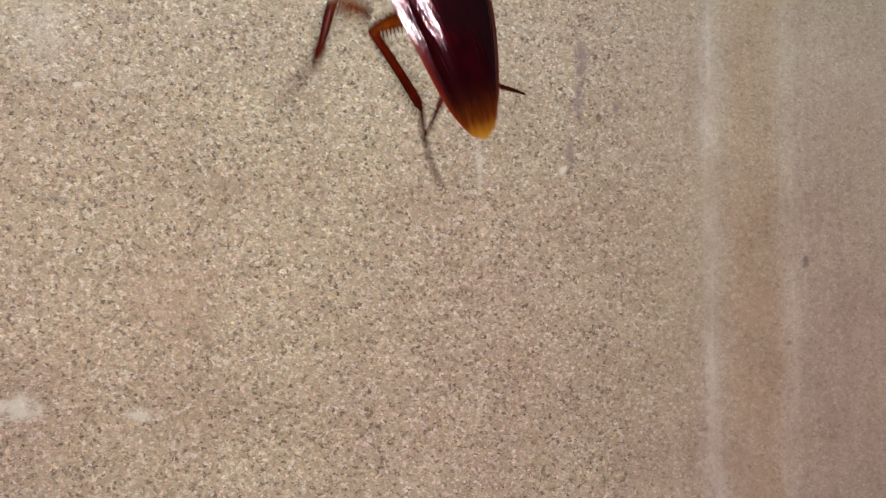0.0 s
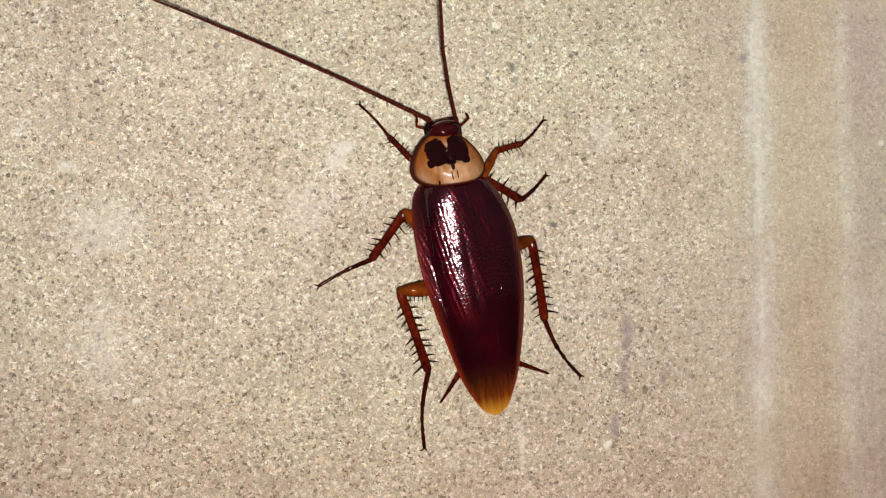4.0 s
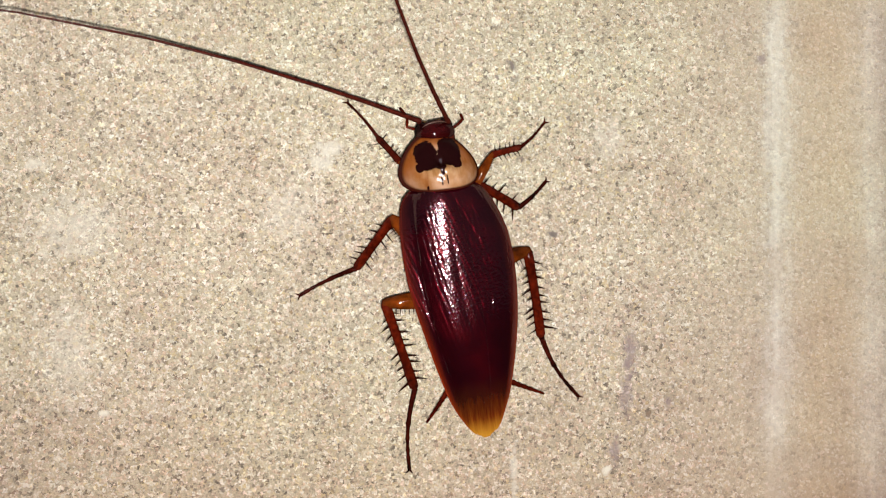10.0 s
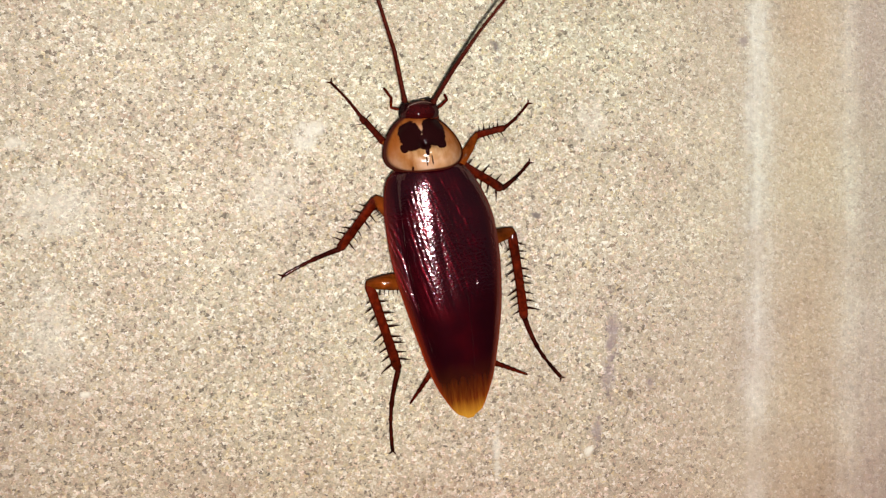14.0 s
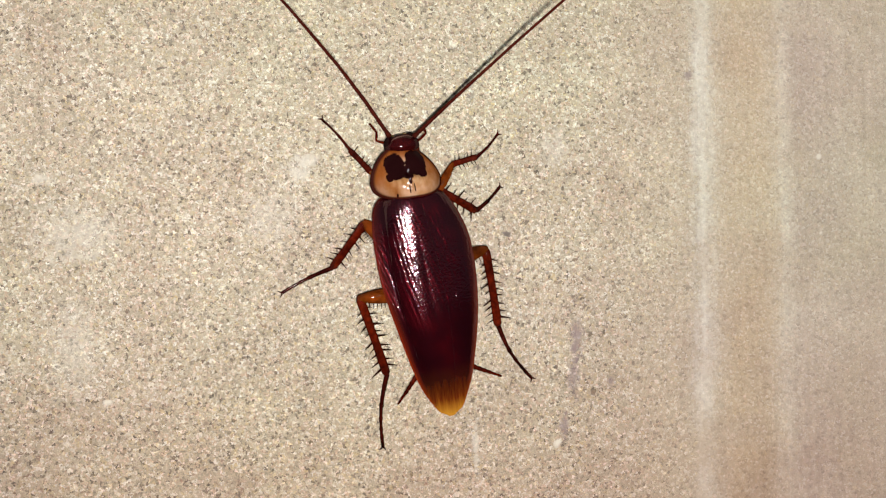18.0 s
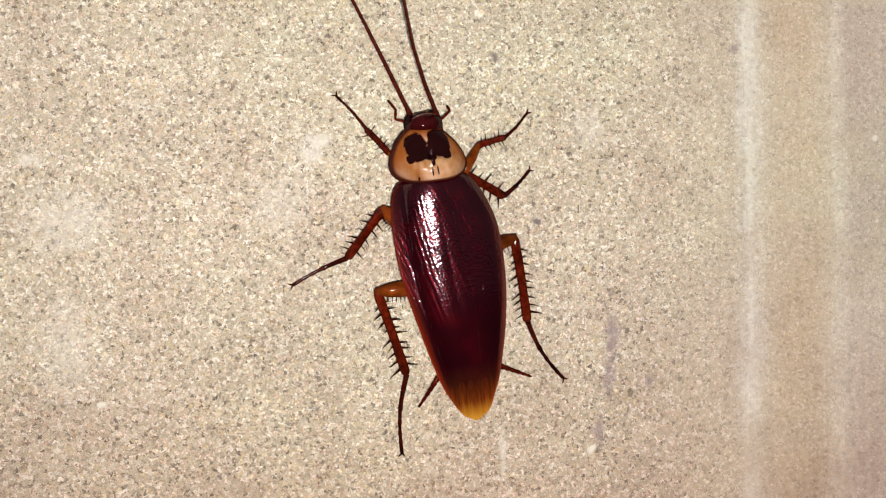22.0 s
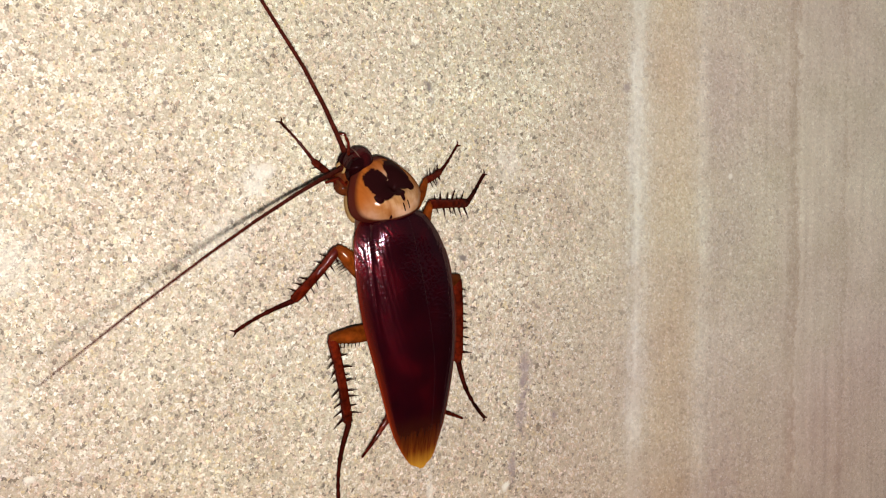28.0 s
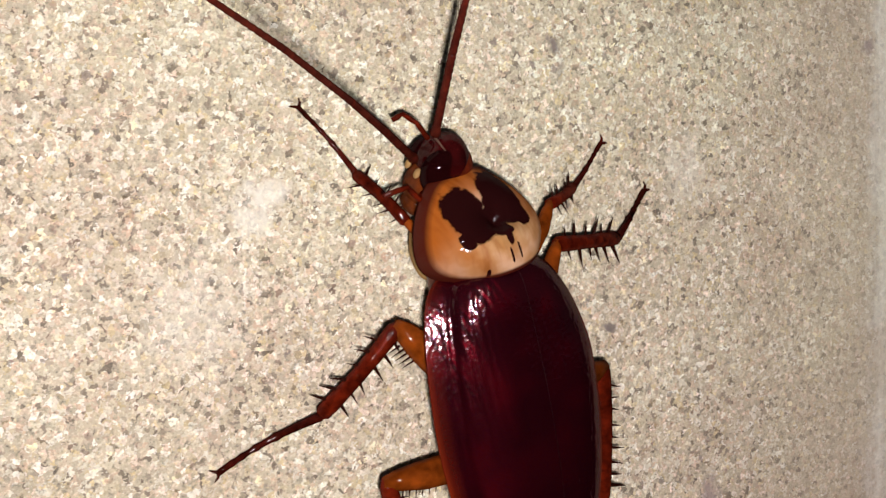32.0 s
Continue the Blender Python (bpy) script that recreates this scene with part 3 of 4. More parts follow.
def wing(side):
    """A forewing: a long domed blade; the left one laps over the right."""
    bm = bmesh.new()
    nu, nv, top, far = 150, 90, [], []
    for i in range(nu + 1):
        u = -1.88 + 3.26 * i / nu
        l, r = smooth(WIDTH_L, u), smooth(WIDTH_R, u)
        eh, rh = smooth(EDGE_H, u), smooth(RIDGE_H, u)
        lap = 0.10 + 0.10 * math.sin(math.pi * i / nu)
        row = []
        for j in range(nv + 1):
            k = j / nv
            inner = min(lap, r * 0.6) if side < 0 else -0.02
            v = -l + (l + inner) * k if side < 0 else inner + (r - inner) * k
            w = abs(v) / (l if v < 0 else r)
            far.append(w)
            dome = 1 - 0.58 * w ** 2 - 0.42 * w ** 7
            if side < 0 and v < 0:                       # steep flank, then a flatter margin
                dome = 1 - 0.75 * (w / 0.75) ** 2.9 if w < 0.75 else 1 - w
            h = eh + (rh - eh) * dome
            h += 0.010 * math.sin(9 * w + 1.5 * u) * (1 - w) * math.exp(-((u - 0.5) / 0.8) ** 2)      # low folds behind the collar
            if side < 0:
                h += 0.014
                # a groove inside the margin, and veins that fan back from the shoulder
                fade = min(1, max(0, (u + 1.3) / 0.5)) * min(1, max(0, (1.25 - u) / 0.2))
                h -= fade * min(1, max(0, (u + 0.7) / 0.7)) * 0.011 * math.exp(-((k - 0.21 - 0.03 * math.sin(2 * u)) / 0.022) ** 2)
                q = k + 0.13 * u + 0.02 * noise.noise(Vector((3 * u, 5 * k, 2)))
                vein = max(0, 1 - abs(k - 0.36) / 0.34)
                h += fade * 0.0036 * vein * (0.35 + 0.65 * abs(noise.noise(Vector((4 * u, 9 * k, 5))))) * math.sin(2 * math.pi * 13 * q)
            else:
                fade = min(1, max(0, (u + 1.5) / 0.5)) * min(1, max(0, (1.2 - u) / 0.2))
                h += fade * 0.0008 * math.sin(2 * math.pi * 11 * (k - 0.10 * u + 0.02 * noise.noise(Vector((3 * u, 5 * k, 7)))))
                # two raised veins, broken along their length
                for at, high, seed in ((0.52, 0.0050, 3), (0.90, 0.0045, 8)):
                    h += fade * high * max(0, noise.noise(Vector((5 * u, seed, 1)))) * 2 * math.exp(-((k - at + 0.04 * u) / 0.020) ** 2)
            row.append(bm.verts.new(C(u, v, h)))
        top.append(row)
    for a, b in zip(top, top[1:]):
        for j in range(nv):
            bm.faces.new((a[j], a[j + 1], b[j + 1], b[j]))
    ob = part("forewing", bm, SHELL, ROACH)
    mark_across(ob, far)
    s = ob.modifiers.new("thick", "SOLIDIFY"); s.thickness = 0.00012; s.offset = 1 if ob.data.polygons[40].normal.z < 0 else -1
    return ob

wing(1); wing(-1)

def collar():
    """The shield behind the head: a domed plate with a rolled rim."""
    bm = bmesh.new()
    m, n, far, rings = 96, 18, [], []
    def outline(a):
        c, s = math.cos(a), math.sin(a)
        v = math.copysign((0.485 - 0.20 * c ** 1.3) * abs(s) ** 0.5 if c > 0 else 0.485 * abs(s) ** 0.75, s)
        return 1.37 + (0.47 if c > 0 else 0.25) * math.copysign(abs(c) ** 0.85, c) - 0.07 * v, 0.045 + v
    def edge(u, v):
        back = max(0, (1.37 - u) / 0.25)
        return 0.64 + 0.36 * min(1, back) ** 1.3 * max(0, 1 - ((v - 0.045) / 0.5) ** 2)
    for k in range(n + 1):
        s = 1.0 if k == 0 else 1 - (k - 1) / n
        ring = []
        for q in range(m):
            u, v = outline(2 * math.pi * q / m)
            e = edge(u, v)
            h = e - 0.025 if k == 0 else e + (0.985 - 0.22 * (u - 1.37) - e) * (1 - s ** 4.0)
            ring.append(bm.verts.new(C(1.42 + (u - 1.42) * s, 0.055 + (v - 0.055) * s, h)))
            far.append(1.0 if k == 0 else s)
        rings.append(ring)
    for a, b in zip(rings, rings[1:]):
        for q in range(m):
            bm.faces.new((a[q], a[(q + 1) % m], b[(q + 1) % m], b[q]))
    bm.faces.new(rings[-1]); bm.faces.new(rings[0][::-1])
    bmesh.ops.recalc_face_normals(bm, faces=bm.faces)
    ob = part("pronotum", bm, CREAM, ROACH, "cream shield with two dark brown blotches")
    mark_across(ob, far)
    return ob

COLLAR = collar()

def ball(name, at, r, material, parent, label="", shape=None):
    bm = bmesh.new()
    bmesh.ops.create_uvsphere(bm, u_segments=28, v_segments=18, radius=1)
    for v in bm.verts:
        p = shape(v.co.copy()) if shape else v.co
        v.co = at + Vector((p.x * r[1], p.y * r[0], p.z * r[2])) * 0.01
    return part(name, bm, material, parent, label)

def skull(p):
    # broad above, narrowing to the mouth, which points down and back
    k = 1 - 0.35 * max(0, -p.z)
    return Vector((p.x * k, p.y * (1 - 0.15 * max(0, -p.z)), p.z))

HEAD_AT = C(1.83, 0.105, 0.58)
SKULL = ball("head", HEAD_AT, (0.17, 0.24, 0.215), HEAD, ROACH, "", skull)
for s in (-1, 1):
    ball("eye", HEAD_AT + C(0.030, 0.138 * s, -0.03), (0.148, 0.100, 0.168), BLACK, SKULL, "glossy black compound eye")
    ball("ocellus", HEAD_AT + C(0.165, 0.09 * s, -0.11), (0.02, 0.03, 0.035), PALE_LEG, SKULL, "cream eye spot")
ball("face", HEAD_AT + C(0.03, 0.0, -0.17), (0.14, 0.17, 0.17), FACE, SKULL, "amber face plate")
ball("nape", HEAD_AT + C(-0.06, 0.0, -0.02), (0.150, 0.236, 0.200), NAPE, SKULL, "red-brown back of the head")

def glint_line(points, r, label):
    """A thin pale tube over the crown that stands in for a highlight."""
    bm = bmesh.new()
    tube(bm, [HEAD_AT + C(*p) for p in points], [r * math.sin(math.pi * (k + 0.6) / (len(points) + 0.2)) for k in range(len(points))], 8)
    return part("crown_glint", bm, GLINT, SKULL, label)

glint_line([(0.10 * math.cos(a) + 0.03, 0.20 * math.sin(a), 0.215 * math.sqrt(max(0, 1 - (0.20 * math.sin(a) / 0.24) ** 2 - ((0.10 * math.cos(a) + 0.03) / 0.17) ** 2))) for a in [radians(-60 + 10 * k) for k in range(13)]], 0.00009, "thin pale line painted as a highlight across the crown")
ball("mandible", HEAD_AT + C(0.02, 0.0, -0.31), (0.11, 0.12, 0.09), FACE, SKULL)

def palp(points):
    bm = bmesh.new()
    pts = []
    for a, b in zip(points, points[1:]):
        pts += [C(*a), C(*a) + (C(*b) - C(*a)) * 0.5]
    pts.append(C(*points[-1]))
    tube(bm, pts, [0.00016, 0.00019] * (len(points) - 1) + [0.00016], 8)
    return part("palp", bm, LEG, SKULL, "thin jointed mouth feeler")

palp([(1.93, -0.06, 0.38), (1.99, -0.18, 0.36), (2.10, -0.16, 0.40), (2.24, -0.21, 0.30)])
PALP = palp([(1.85, 0.30, 0.40), (1.90, 0.42, 0.42), (1.96, 0.51, 0.40), (2.03, 0.50, 0.36)])

def belly():
    bm = bmesh.new()
    us = [-1.45 + 2.5 * k / 60 for k in range(61)]
    rings = []
    for i, u in enumerate(us):
        w = 0.52 * math.sin(math.pi * min(1, (u + 1.55) / 1.7) / 2) ** 0.7
        groove = 1 - 0.04 * (i % 6 == 0)
        base = smooth(EDGE_H, u)
        rings.append([bm.verts.new(C(u, 0.05 + w * groove * math.cos(a), base - 0.05 + 0.16 * groove * math.sin(a))) for a in [2 * math.pi * k / 20 for k in range(20)]])
    for a, b in zip(rings, rings[1:]):
        for k in range(20):
            bm.faces.new((a[k], a[(k + 1) % 20], b[(k + 1) % 20], b[k]))
    bm.faces.new(rings[0]); bm.faces.new(rings[-1][::-1])
    bmesh.ops.recalc_face_normals(bm, faces=bm.faces)
    return part("abdomen", bm, BELLY, ROACH, "ringed brown belly under the wings")

belly()
ball("thorax", C(1.15, 0.06, 0.50), (0.50, 0.38, 0.22), BELLY, ROACH)

def cercus(a, b):
    bm = bmesh.new()
    a, b = C(*a), C(*b)
    n = 16
    tube(bm, [a + (b - a) * (k / n) + Vector((0, 0, 0.0002 * math.sin(math.pi * k / n))) for k in range(n + 1)],
         [(0.00042 - 0.00028 * k / n) * (1.15 if k % 2 else 0.85) for k in range(n + 1)], 8)
    part("cercus", bm, LEG, ROACH, "short ringed tail feeler")

cercus((-1.15, -0.22, 0.36), (-1.585, -0.635, 0.24)); cercus((-1.22, 0.33, 0.36), (-1.55, 0.87, 0.24))

for u, v, h, ru, rv in ((1.36, -0.24, 0.34, 0.20, 0.08), (1.32, 0.42, 0.36, 0.18, 0.09), (0.80, -0.22, 0.38, 0.26, 0.12), (0.75, 0.34, 0.38, 0.26, 0.12), (0.20, -0.16, 0.40, 0.30, 0.13), (0.20, 0.26, 0.40, 0.30, 0.13)):
    ball("coxa", C(u, v, h), (ru, rv, 0.12), PALE_LEG, ROACH, "pale cream leg base")

# hip, knee, ankle and foot of each leg
LEGS = {
    "front_leg": [((1.20, -0.05, 0.45), (1.584, -0.355, 0.40), (1.95, -0.526, 0.12), (2.445, -0.794, 0.015)),
                  ((1.10, 0.45, 0.42), (1.465, 0.768, 0.42), (1.508, 1.208, 0.12), (1.764, 1.60, 0.015))],
    "middle_leg": [((0.55, -0.30, 0.42), (0.935, -0.585, 0.44), (0.428, -1.104, 0.12), (0.242, -1.831, 0.015)),
                   ((1.00, 0.00, 0.36), (1.224, 0.438, 0.40), (0.774, 1.038, 0.12), (1.03, 1.468, 0.015))],
    "hind_leg": [((-0.12, -0.20, 0.40), (-0.045, -0.875, 0.46), (-1.161, -0.688, 0.15), (-2.133, -0.933, 0.015)),
                 ((0.15, 0.30, 0.40), (0.236, 0.97, 0.46), (-0.861, 0.992, 0.15), (-1.70, 1.342, 0.015))],
}

def spike_mesh():
    bm = bmesh.new()
    bmesh.ops.create_cone(bm, segments=6, radius1=0.105, radius2=0.015, depth=1.0, cap_ends=True)
    for v in bm.verts:
        v.co.z += 0.5
    me = bpy.data.meshes.new("spine"); bm.to_mesh(me); bm.free()
    me.materials.append(SPINE)
    return me

SPIKE = spike_mesh()
dice = random.Random(7)

def leg(name, hip, knee, ankle, foot, girth=1.0):
    h, k, a, f = C(*hip), C(*knee), C(*ankle), C(*foot)
    bm = bmesh.new()
    up = Vector((0, 0, 0.0004))
    tube(bm, [h, h + (k - h) * 0.3 + up, h + (k - h) * 0.62 + up * 1.2, h + (k - h) * 0.88 + up * 0.6, k + (k - h).normalized() * 0.0003],
         [r * girth for r in (0.0009, 0.00105, 0.00100, 0.00075, 0.0004)], 12)
    top = part(name, bm, THIGH, ROACH)
    bm = bmesh.new()
    size = {"front_leg": 0.70, "middle_leg": 0.95, "hind_leg": 1.0}[name]
    steps = (-0.03, 0.03, 0.10, 0.3, 0.6, 0.88, 0.97, 1.0)
    wide = [0.0003, 0.0006, 0.00062, 0.00058, 0.00055, 0.00062, 0.00058, 0.00035]
    tube(bm, [k + (a - k) * s + Vector((0, 0, 0.0004 * math.sin(math.pi * max(0, s)))) for s in steps], [w * size for w in wide], 12)
    part("tibia", bm, LEG, top, "spiny red-brown shin")
    bm = bmesh.new()
    d, m = f - a, 21
    side = d.cross(Vector((0, 0, 1))).normalized()
    pts = [a + d * (q / m) + side * 0.0005 * math.sin(math.pi * q / m) * (1 if name == "hind_leg" else 0.4) for q in range(m + 1)]
    for p, q in zip(pts, range(m + 1)):
        p.z = max(0.00022, a.z * (1 - q / m) ** 1.6 + 0.0002)
    cut = (9, 13, 16, 18)
    tube(bm, pts, [(0.00036 - 0.00016 * min(1, q / 14)) * (1.35 if q in cut else 1.0) * size + (0.00004 if q > 18 else 0) for q in range(m + 1)], 8)
    for s in (-1, 1):
        tip = pts[-1] + d.normalized() * 0.0005 + side * 0.00045 * s
        tip.z = 0.0001
        tube(bm, [pts[-1], (pts[-1] + tip) / 2 + Vector((0, 0, 0.0002)), tip], [0.00014, 0.0001, 0.00004], 6)
    tars = part("tarsus", bm, TARSUS, top, "thin jointed foot with two claws")
    shin = (a - k)
    turn = shin.normalized().cross(Vector((0, 0, 1))).normalized()
    long = shin.length
    count = max(5, int(long / 0.00118))
    for s in (-1, 1):
        for q in range(count):
            p = 0.14 + 0.84 * (q + dice.uniform(-0.2, 0.2) + (0.3 if s > 0 else 0)) / count
            way = (turn * s + shin.normalized() * dice.uniform(0.25, 0.55) + Vector((0, 0, dice.uniform(-0.35, 0.35)))).normalized()
            sp = new("spine", SPIKE)
            sp.parent = top
            size_ = (0.0010 + 0.0006 * dice.random()) * {"front_leg": 0.95, "middle_leg": 1.0, "hind_leg": 1.0}[name] * (1.25 if q == count - 1 else 1) * size
            sp.matrix_basis = Matrix.LocRotScale(k + shin * p + turn * s * 0.00040 * size + Vector((0, 0, 0.0004 * math.sin(math.pi * p))), way.to_track_quat("Z", "Y"), (size_, size_, size_))
    thigh = k - h
    for q in range(7):
        p = h + thigh * (0.40 + 0.08 * q)
        way = (thigh.normalized() * 0.3 + (shin.normalized()) * 1.0).normalized()
        sp = new("spine", SPIKE)
        sp.parent = top
        sp.matrix_basis = Matrix.LocRotScale(p + way * 0.0008, way.to_track_quat("Z", "Y"), (0.0008, 0.0008, 0.0010))
    return top, tars

LEG_OBS = {}
for name, pair in LEGS.items():
    for side, pts in zip("LR", pair):
        LEG_OBS[name, side] = leg(name, *pts, girth={"front_leg": 0.58}.get(name, 0.65 if (name, side) == ("middle_leg", "R") else 1.0))

# Feelers: a stiff base, then longer thinner lengths that swing on their own.
LENGTHS = (0.0065, 0.0065, 0.010, 0.010, 0.014, 0.014)
GIRTH = (0.00028, 0.00025, 0.00021, 0.00018, 0.00015, 0.00011, 0.00006)

def feeler():
    obs = []
    for i, long in enumerate(LENGTHS):
        bm = bmesh.new()
        n = 24
        ring = lambda k: 1.0 + (0.10 if k % 2 else -0.06)
        pts = [Vector((0, long * (k / n) * 1.02, 0)) for k in range(n + 1)]
        rad = [(GIRTH[i] + (GIRTH[i + 1] - GIRTH[i]) * k / n) * ring(k) for k in range(n + 1)]
        if i == 0:
            rad[0], rad[1], rad[2] = 0.00034, 0.00038, 0.00032
        tube(bm, pts, rad, 8)
        obs.append(part("flagellum" if obs else "antenna", bm, FEELER, obs[0] if obs else ROACH, "" if obs else "long thin ringed feeler"))
    return obs

FEELERS = {s: feeler() for s in "LR"}

LEFT_FEELER = [
    (1.0, -55.5, 11.5, -61.2, 11.5, -64.4, 11.5),
    (1.5, 0.7, 28.4, -5.9, 28.2, -6.3, 28.4),
    (2.0, -31.4, 28.4, -42.1, 28.1, -50.2, 28.0),
    (2.5, -71.1, 11.5, -79.4, 11.5, -83.5, 11.5),
    (3.0, -36.8, 28.4, -46.3, 28.2, -51.7, 28.1),
    (3.5, -57.2, 11.5, -59.4, 11.5, -60.8, 11.5),
    (5.5, -15.2, 28.4, -19.0, 28.4, -21.3, 28.4),
    (5.7, 29.7, 15.1, 28.1, 15.1, 23.0, 15.1),
    (6.0, 9.2, 28.4, -0.9, 28.2, -2.2, 28.2),
    (6.3, -17.0, 28.4, -30.6, 28.1, -34.8, 28.1),
    (6.6, 32.0, 15.1, 9.4, 14.5, 9.4, 15.0),
    (6.8, 26.7, 28.4, 12.0, 28.0, 9.5, 28.1),
    (7.0, 18.4, 15.1, 2.7, 14.8, 1.3, 15.0),
    (7.4, 15.5, 28.4, 7.1, 28.2, 6.9, 28.4),
    (7.6, 11.4, 28.4, -6.2, 27.8, -8.3, 28.1),
    (8.0, -10.4, 28.4, -24.2, 28.0, -30.6, 28.0),
    (8.5, -45.7, 11.5, -56.0, 11.3, -61.5, 11.3),
    (8.8, -27.0, 28.4, -38.5, 28.1, -41.5, 28.1),
    (9.0, -29.7, 28.4, -37.5, 28.2, -42.5, 28.2),
    (9.2, -39.6, 11.5, -58.2, 11.2, -64.8, 11.2),
    (9.5, -35.8, 28.4, -38.3, 28.4, -44.5, 28.2),
    (10.0, -62.4, 11.5, -65.6, 11.5, -72.0, 11.3),
    (10.3, -27.0, 28.4, -39.9, 28.1, -43.8, 28.1),
    (10.6, -14.3, 28.4, -26.1, 28.1, -30.1, 28.1),
    (11.0, -47.0, 11.5, -52.2, 11.5, -53.4, 11.5),
    (11.3, -25.6, 28.4, -39.0, 28.1, -41.2, 28.2),
    (11.6, -35.8, 28.4, -34.4, 28.4, -37.3, 28.4),
    (12.0, -35.0, 28.4, -37.8, 28.4, -42.4, 28.2),
    (12.3, -23.9, 28.4, -32.0, 28.2, -32.8, 28.4),
    (12.6, -51.1, 11.5, -43.8, 11.5, -44.6, 11.5),
    (12.8, -57.6, 11.5, -43.8, 11.3, -44.2, 11.5),
    (13.0, -60.3, 11.5, -64.9, 11.5, -70.4, 11.5),
    (13.2, -45.6, 28.4, -36.0, 28.2, -38.9, 28.4),
    (13.5, -11.8, 28.4, -19.9, 28.2, -18.9, 28.4),
    (13.8, -24.4, 28.4, -33.4, 28.2, -35.4, 28.2),
    (14.0, -9.3, 28.4, -25.4, 28.0, -29.8, 28.1),
    (14.1, -7.6, 28.4, -30.8, 27.4, -34.0, 28.0),
    (14.5, -5.4, 28.4, -13.4, 28.2, -13.7, 28.4),
    (16.5, -17.0, 28.4, -23.3, 28.2, -26.4, 28.2),
    (17.0, -42.1, 28.4, -49.5, 28.2, -52.7, 28.2),
    (17.5, -8.9, 28.4, -15.5, 28.2, -17.2, 28.2),
    (18.0, -30.7, 28.4, -37.3, 28.2, -40.0, 28.2),
    (18.5, -3.8, 28.4, -11.0, 28.2, -14.1, 28.2),
    (19.0, 25.2, 28.4, 16.9, 28.2, 14.3, 28.2),
    (19.5, -14.4, 28.4, -18.4, 28.4, -22.2, 28.2),
    (20.0, -0.7, 28.4, -8.2, 28.2, -12.2, 28.2),
    (20.5, -40.8, 28.4, -33.8, 28.2, -38.7, 28.4),
    (21.0, -11.6, 28.4, -20.9, 28.2, -27.4, 28.1),
    (21.5, -63.1, 11.5, -60.1, 11.5, -71.9, 11.3),
    (22.0, -21.6, 28.4, -22.9, 28.4, -30.1, 28.2),
    (22.5, -52.1, 11.5, -46.4, 11.5, -47.9, 11.5),
    (23.0, -38.1, 28.4, -46.0, 28.2, -48.9, 28.2),
    (23.5, -50.4, 11.5, -54.8, 11.5, -60.6, 11.3),
    (24.0, -45.7, 28.4, -49.6, 28.4, -52.5, 28.4),
    (24.5, -59.6, 11.5, -53.6, 11.5, -64.2, 11.3),
    (25.0, -48.6, 28.4, -49.8, 28.4, -52.9, 28.4),
    (25.5, -44.9, 28.4, -46.8, 28.4, -49.2, 28.4),
    (27.5, -80.4, 35.7, -79.6, 35.7, -85.4, 35.5),
    (28.0, -95.8, 35.7, -98.6, 35.7, -100.6, 35.7),
    (28.5, -100.0, 40.9, -101.8, 40.7, -104.1, 40.7),
    (29.0, -103.6, 40.9, -105.8, 40.7, -107.6, 40.9),
    (29.3, -82.0, 40.7, -86.1, 40.6, -91.0, 40.5),
    (29.5, -101.7, 40.9, -107.5, 40.6, -109.9, 40.7),
    (29.8, -57.2, 40.9, -78.9, 38.7, -90.7, 39.9),
    (29.9, -66.8, 40.9, -79.6, 39.6, -89.0, 39.7),
    (30.0, -78.3, 40.9, -88.5, 40.2, -95.8, 40.4),
    (30.1, -101.8, 40.9, -98.6, 40.7, -99.1, 40.9),
    (30.2, -85.4, 40.9, -89.0, 40.7, -91.7, 40.7),
    (30.3, -51.4, 43.3, -77.8, 42.1, -88.2, 42.3),
    (30.4, -68.1, 40.9, -76.9, 40.4, -83.1, 40.4),
    (30.6, -112.1, 31.2, -110.8, 31.2, -110.0, 31.2),
    (31.0, -105.7, 31.2, -103.6, 31.2, -105.2, 31.2),
    (31.2, -99.2, 31.2, -88.5, 30.9, -86.1, 31.0),
    (31.6, -51.0, 43.3, -69.7, 42.8, -80.6, 42.5),
    (32.0, -60.4, 43.3, -64.6, 43.3, -71.5, 43.2),
]
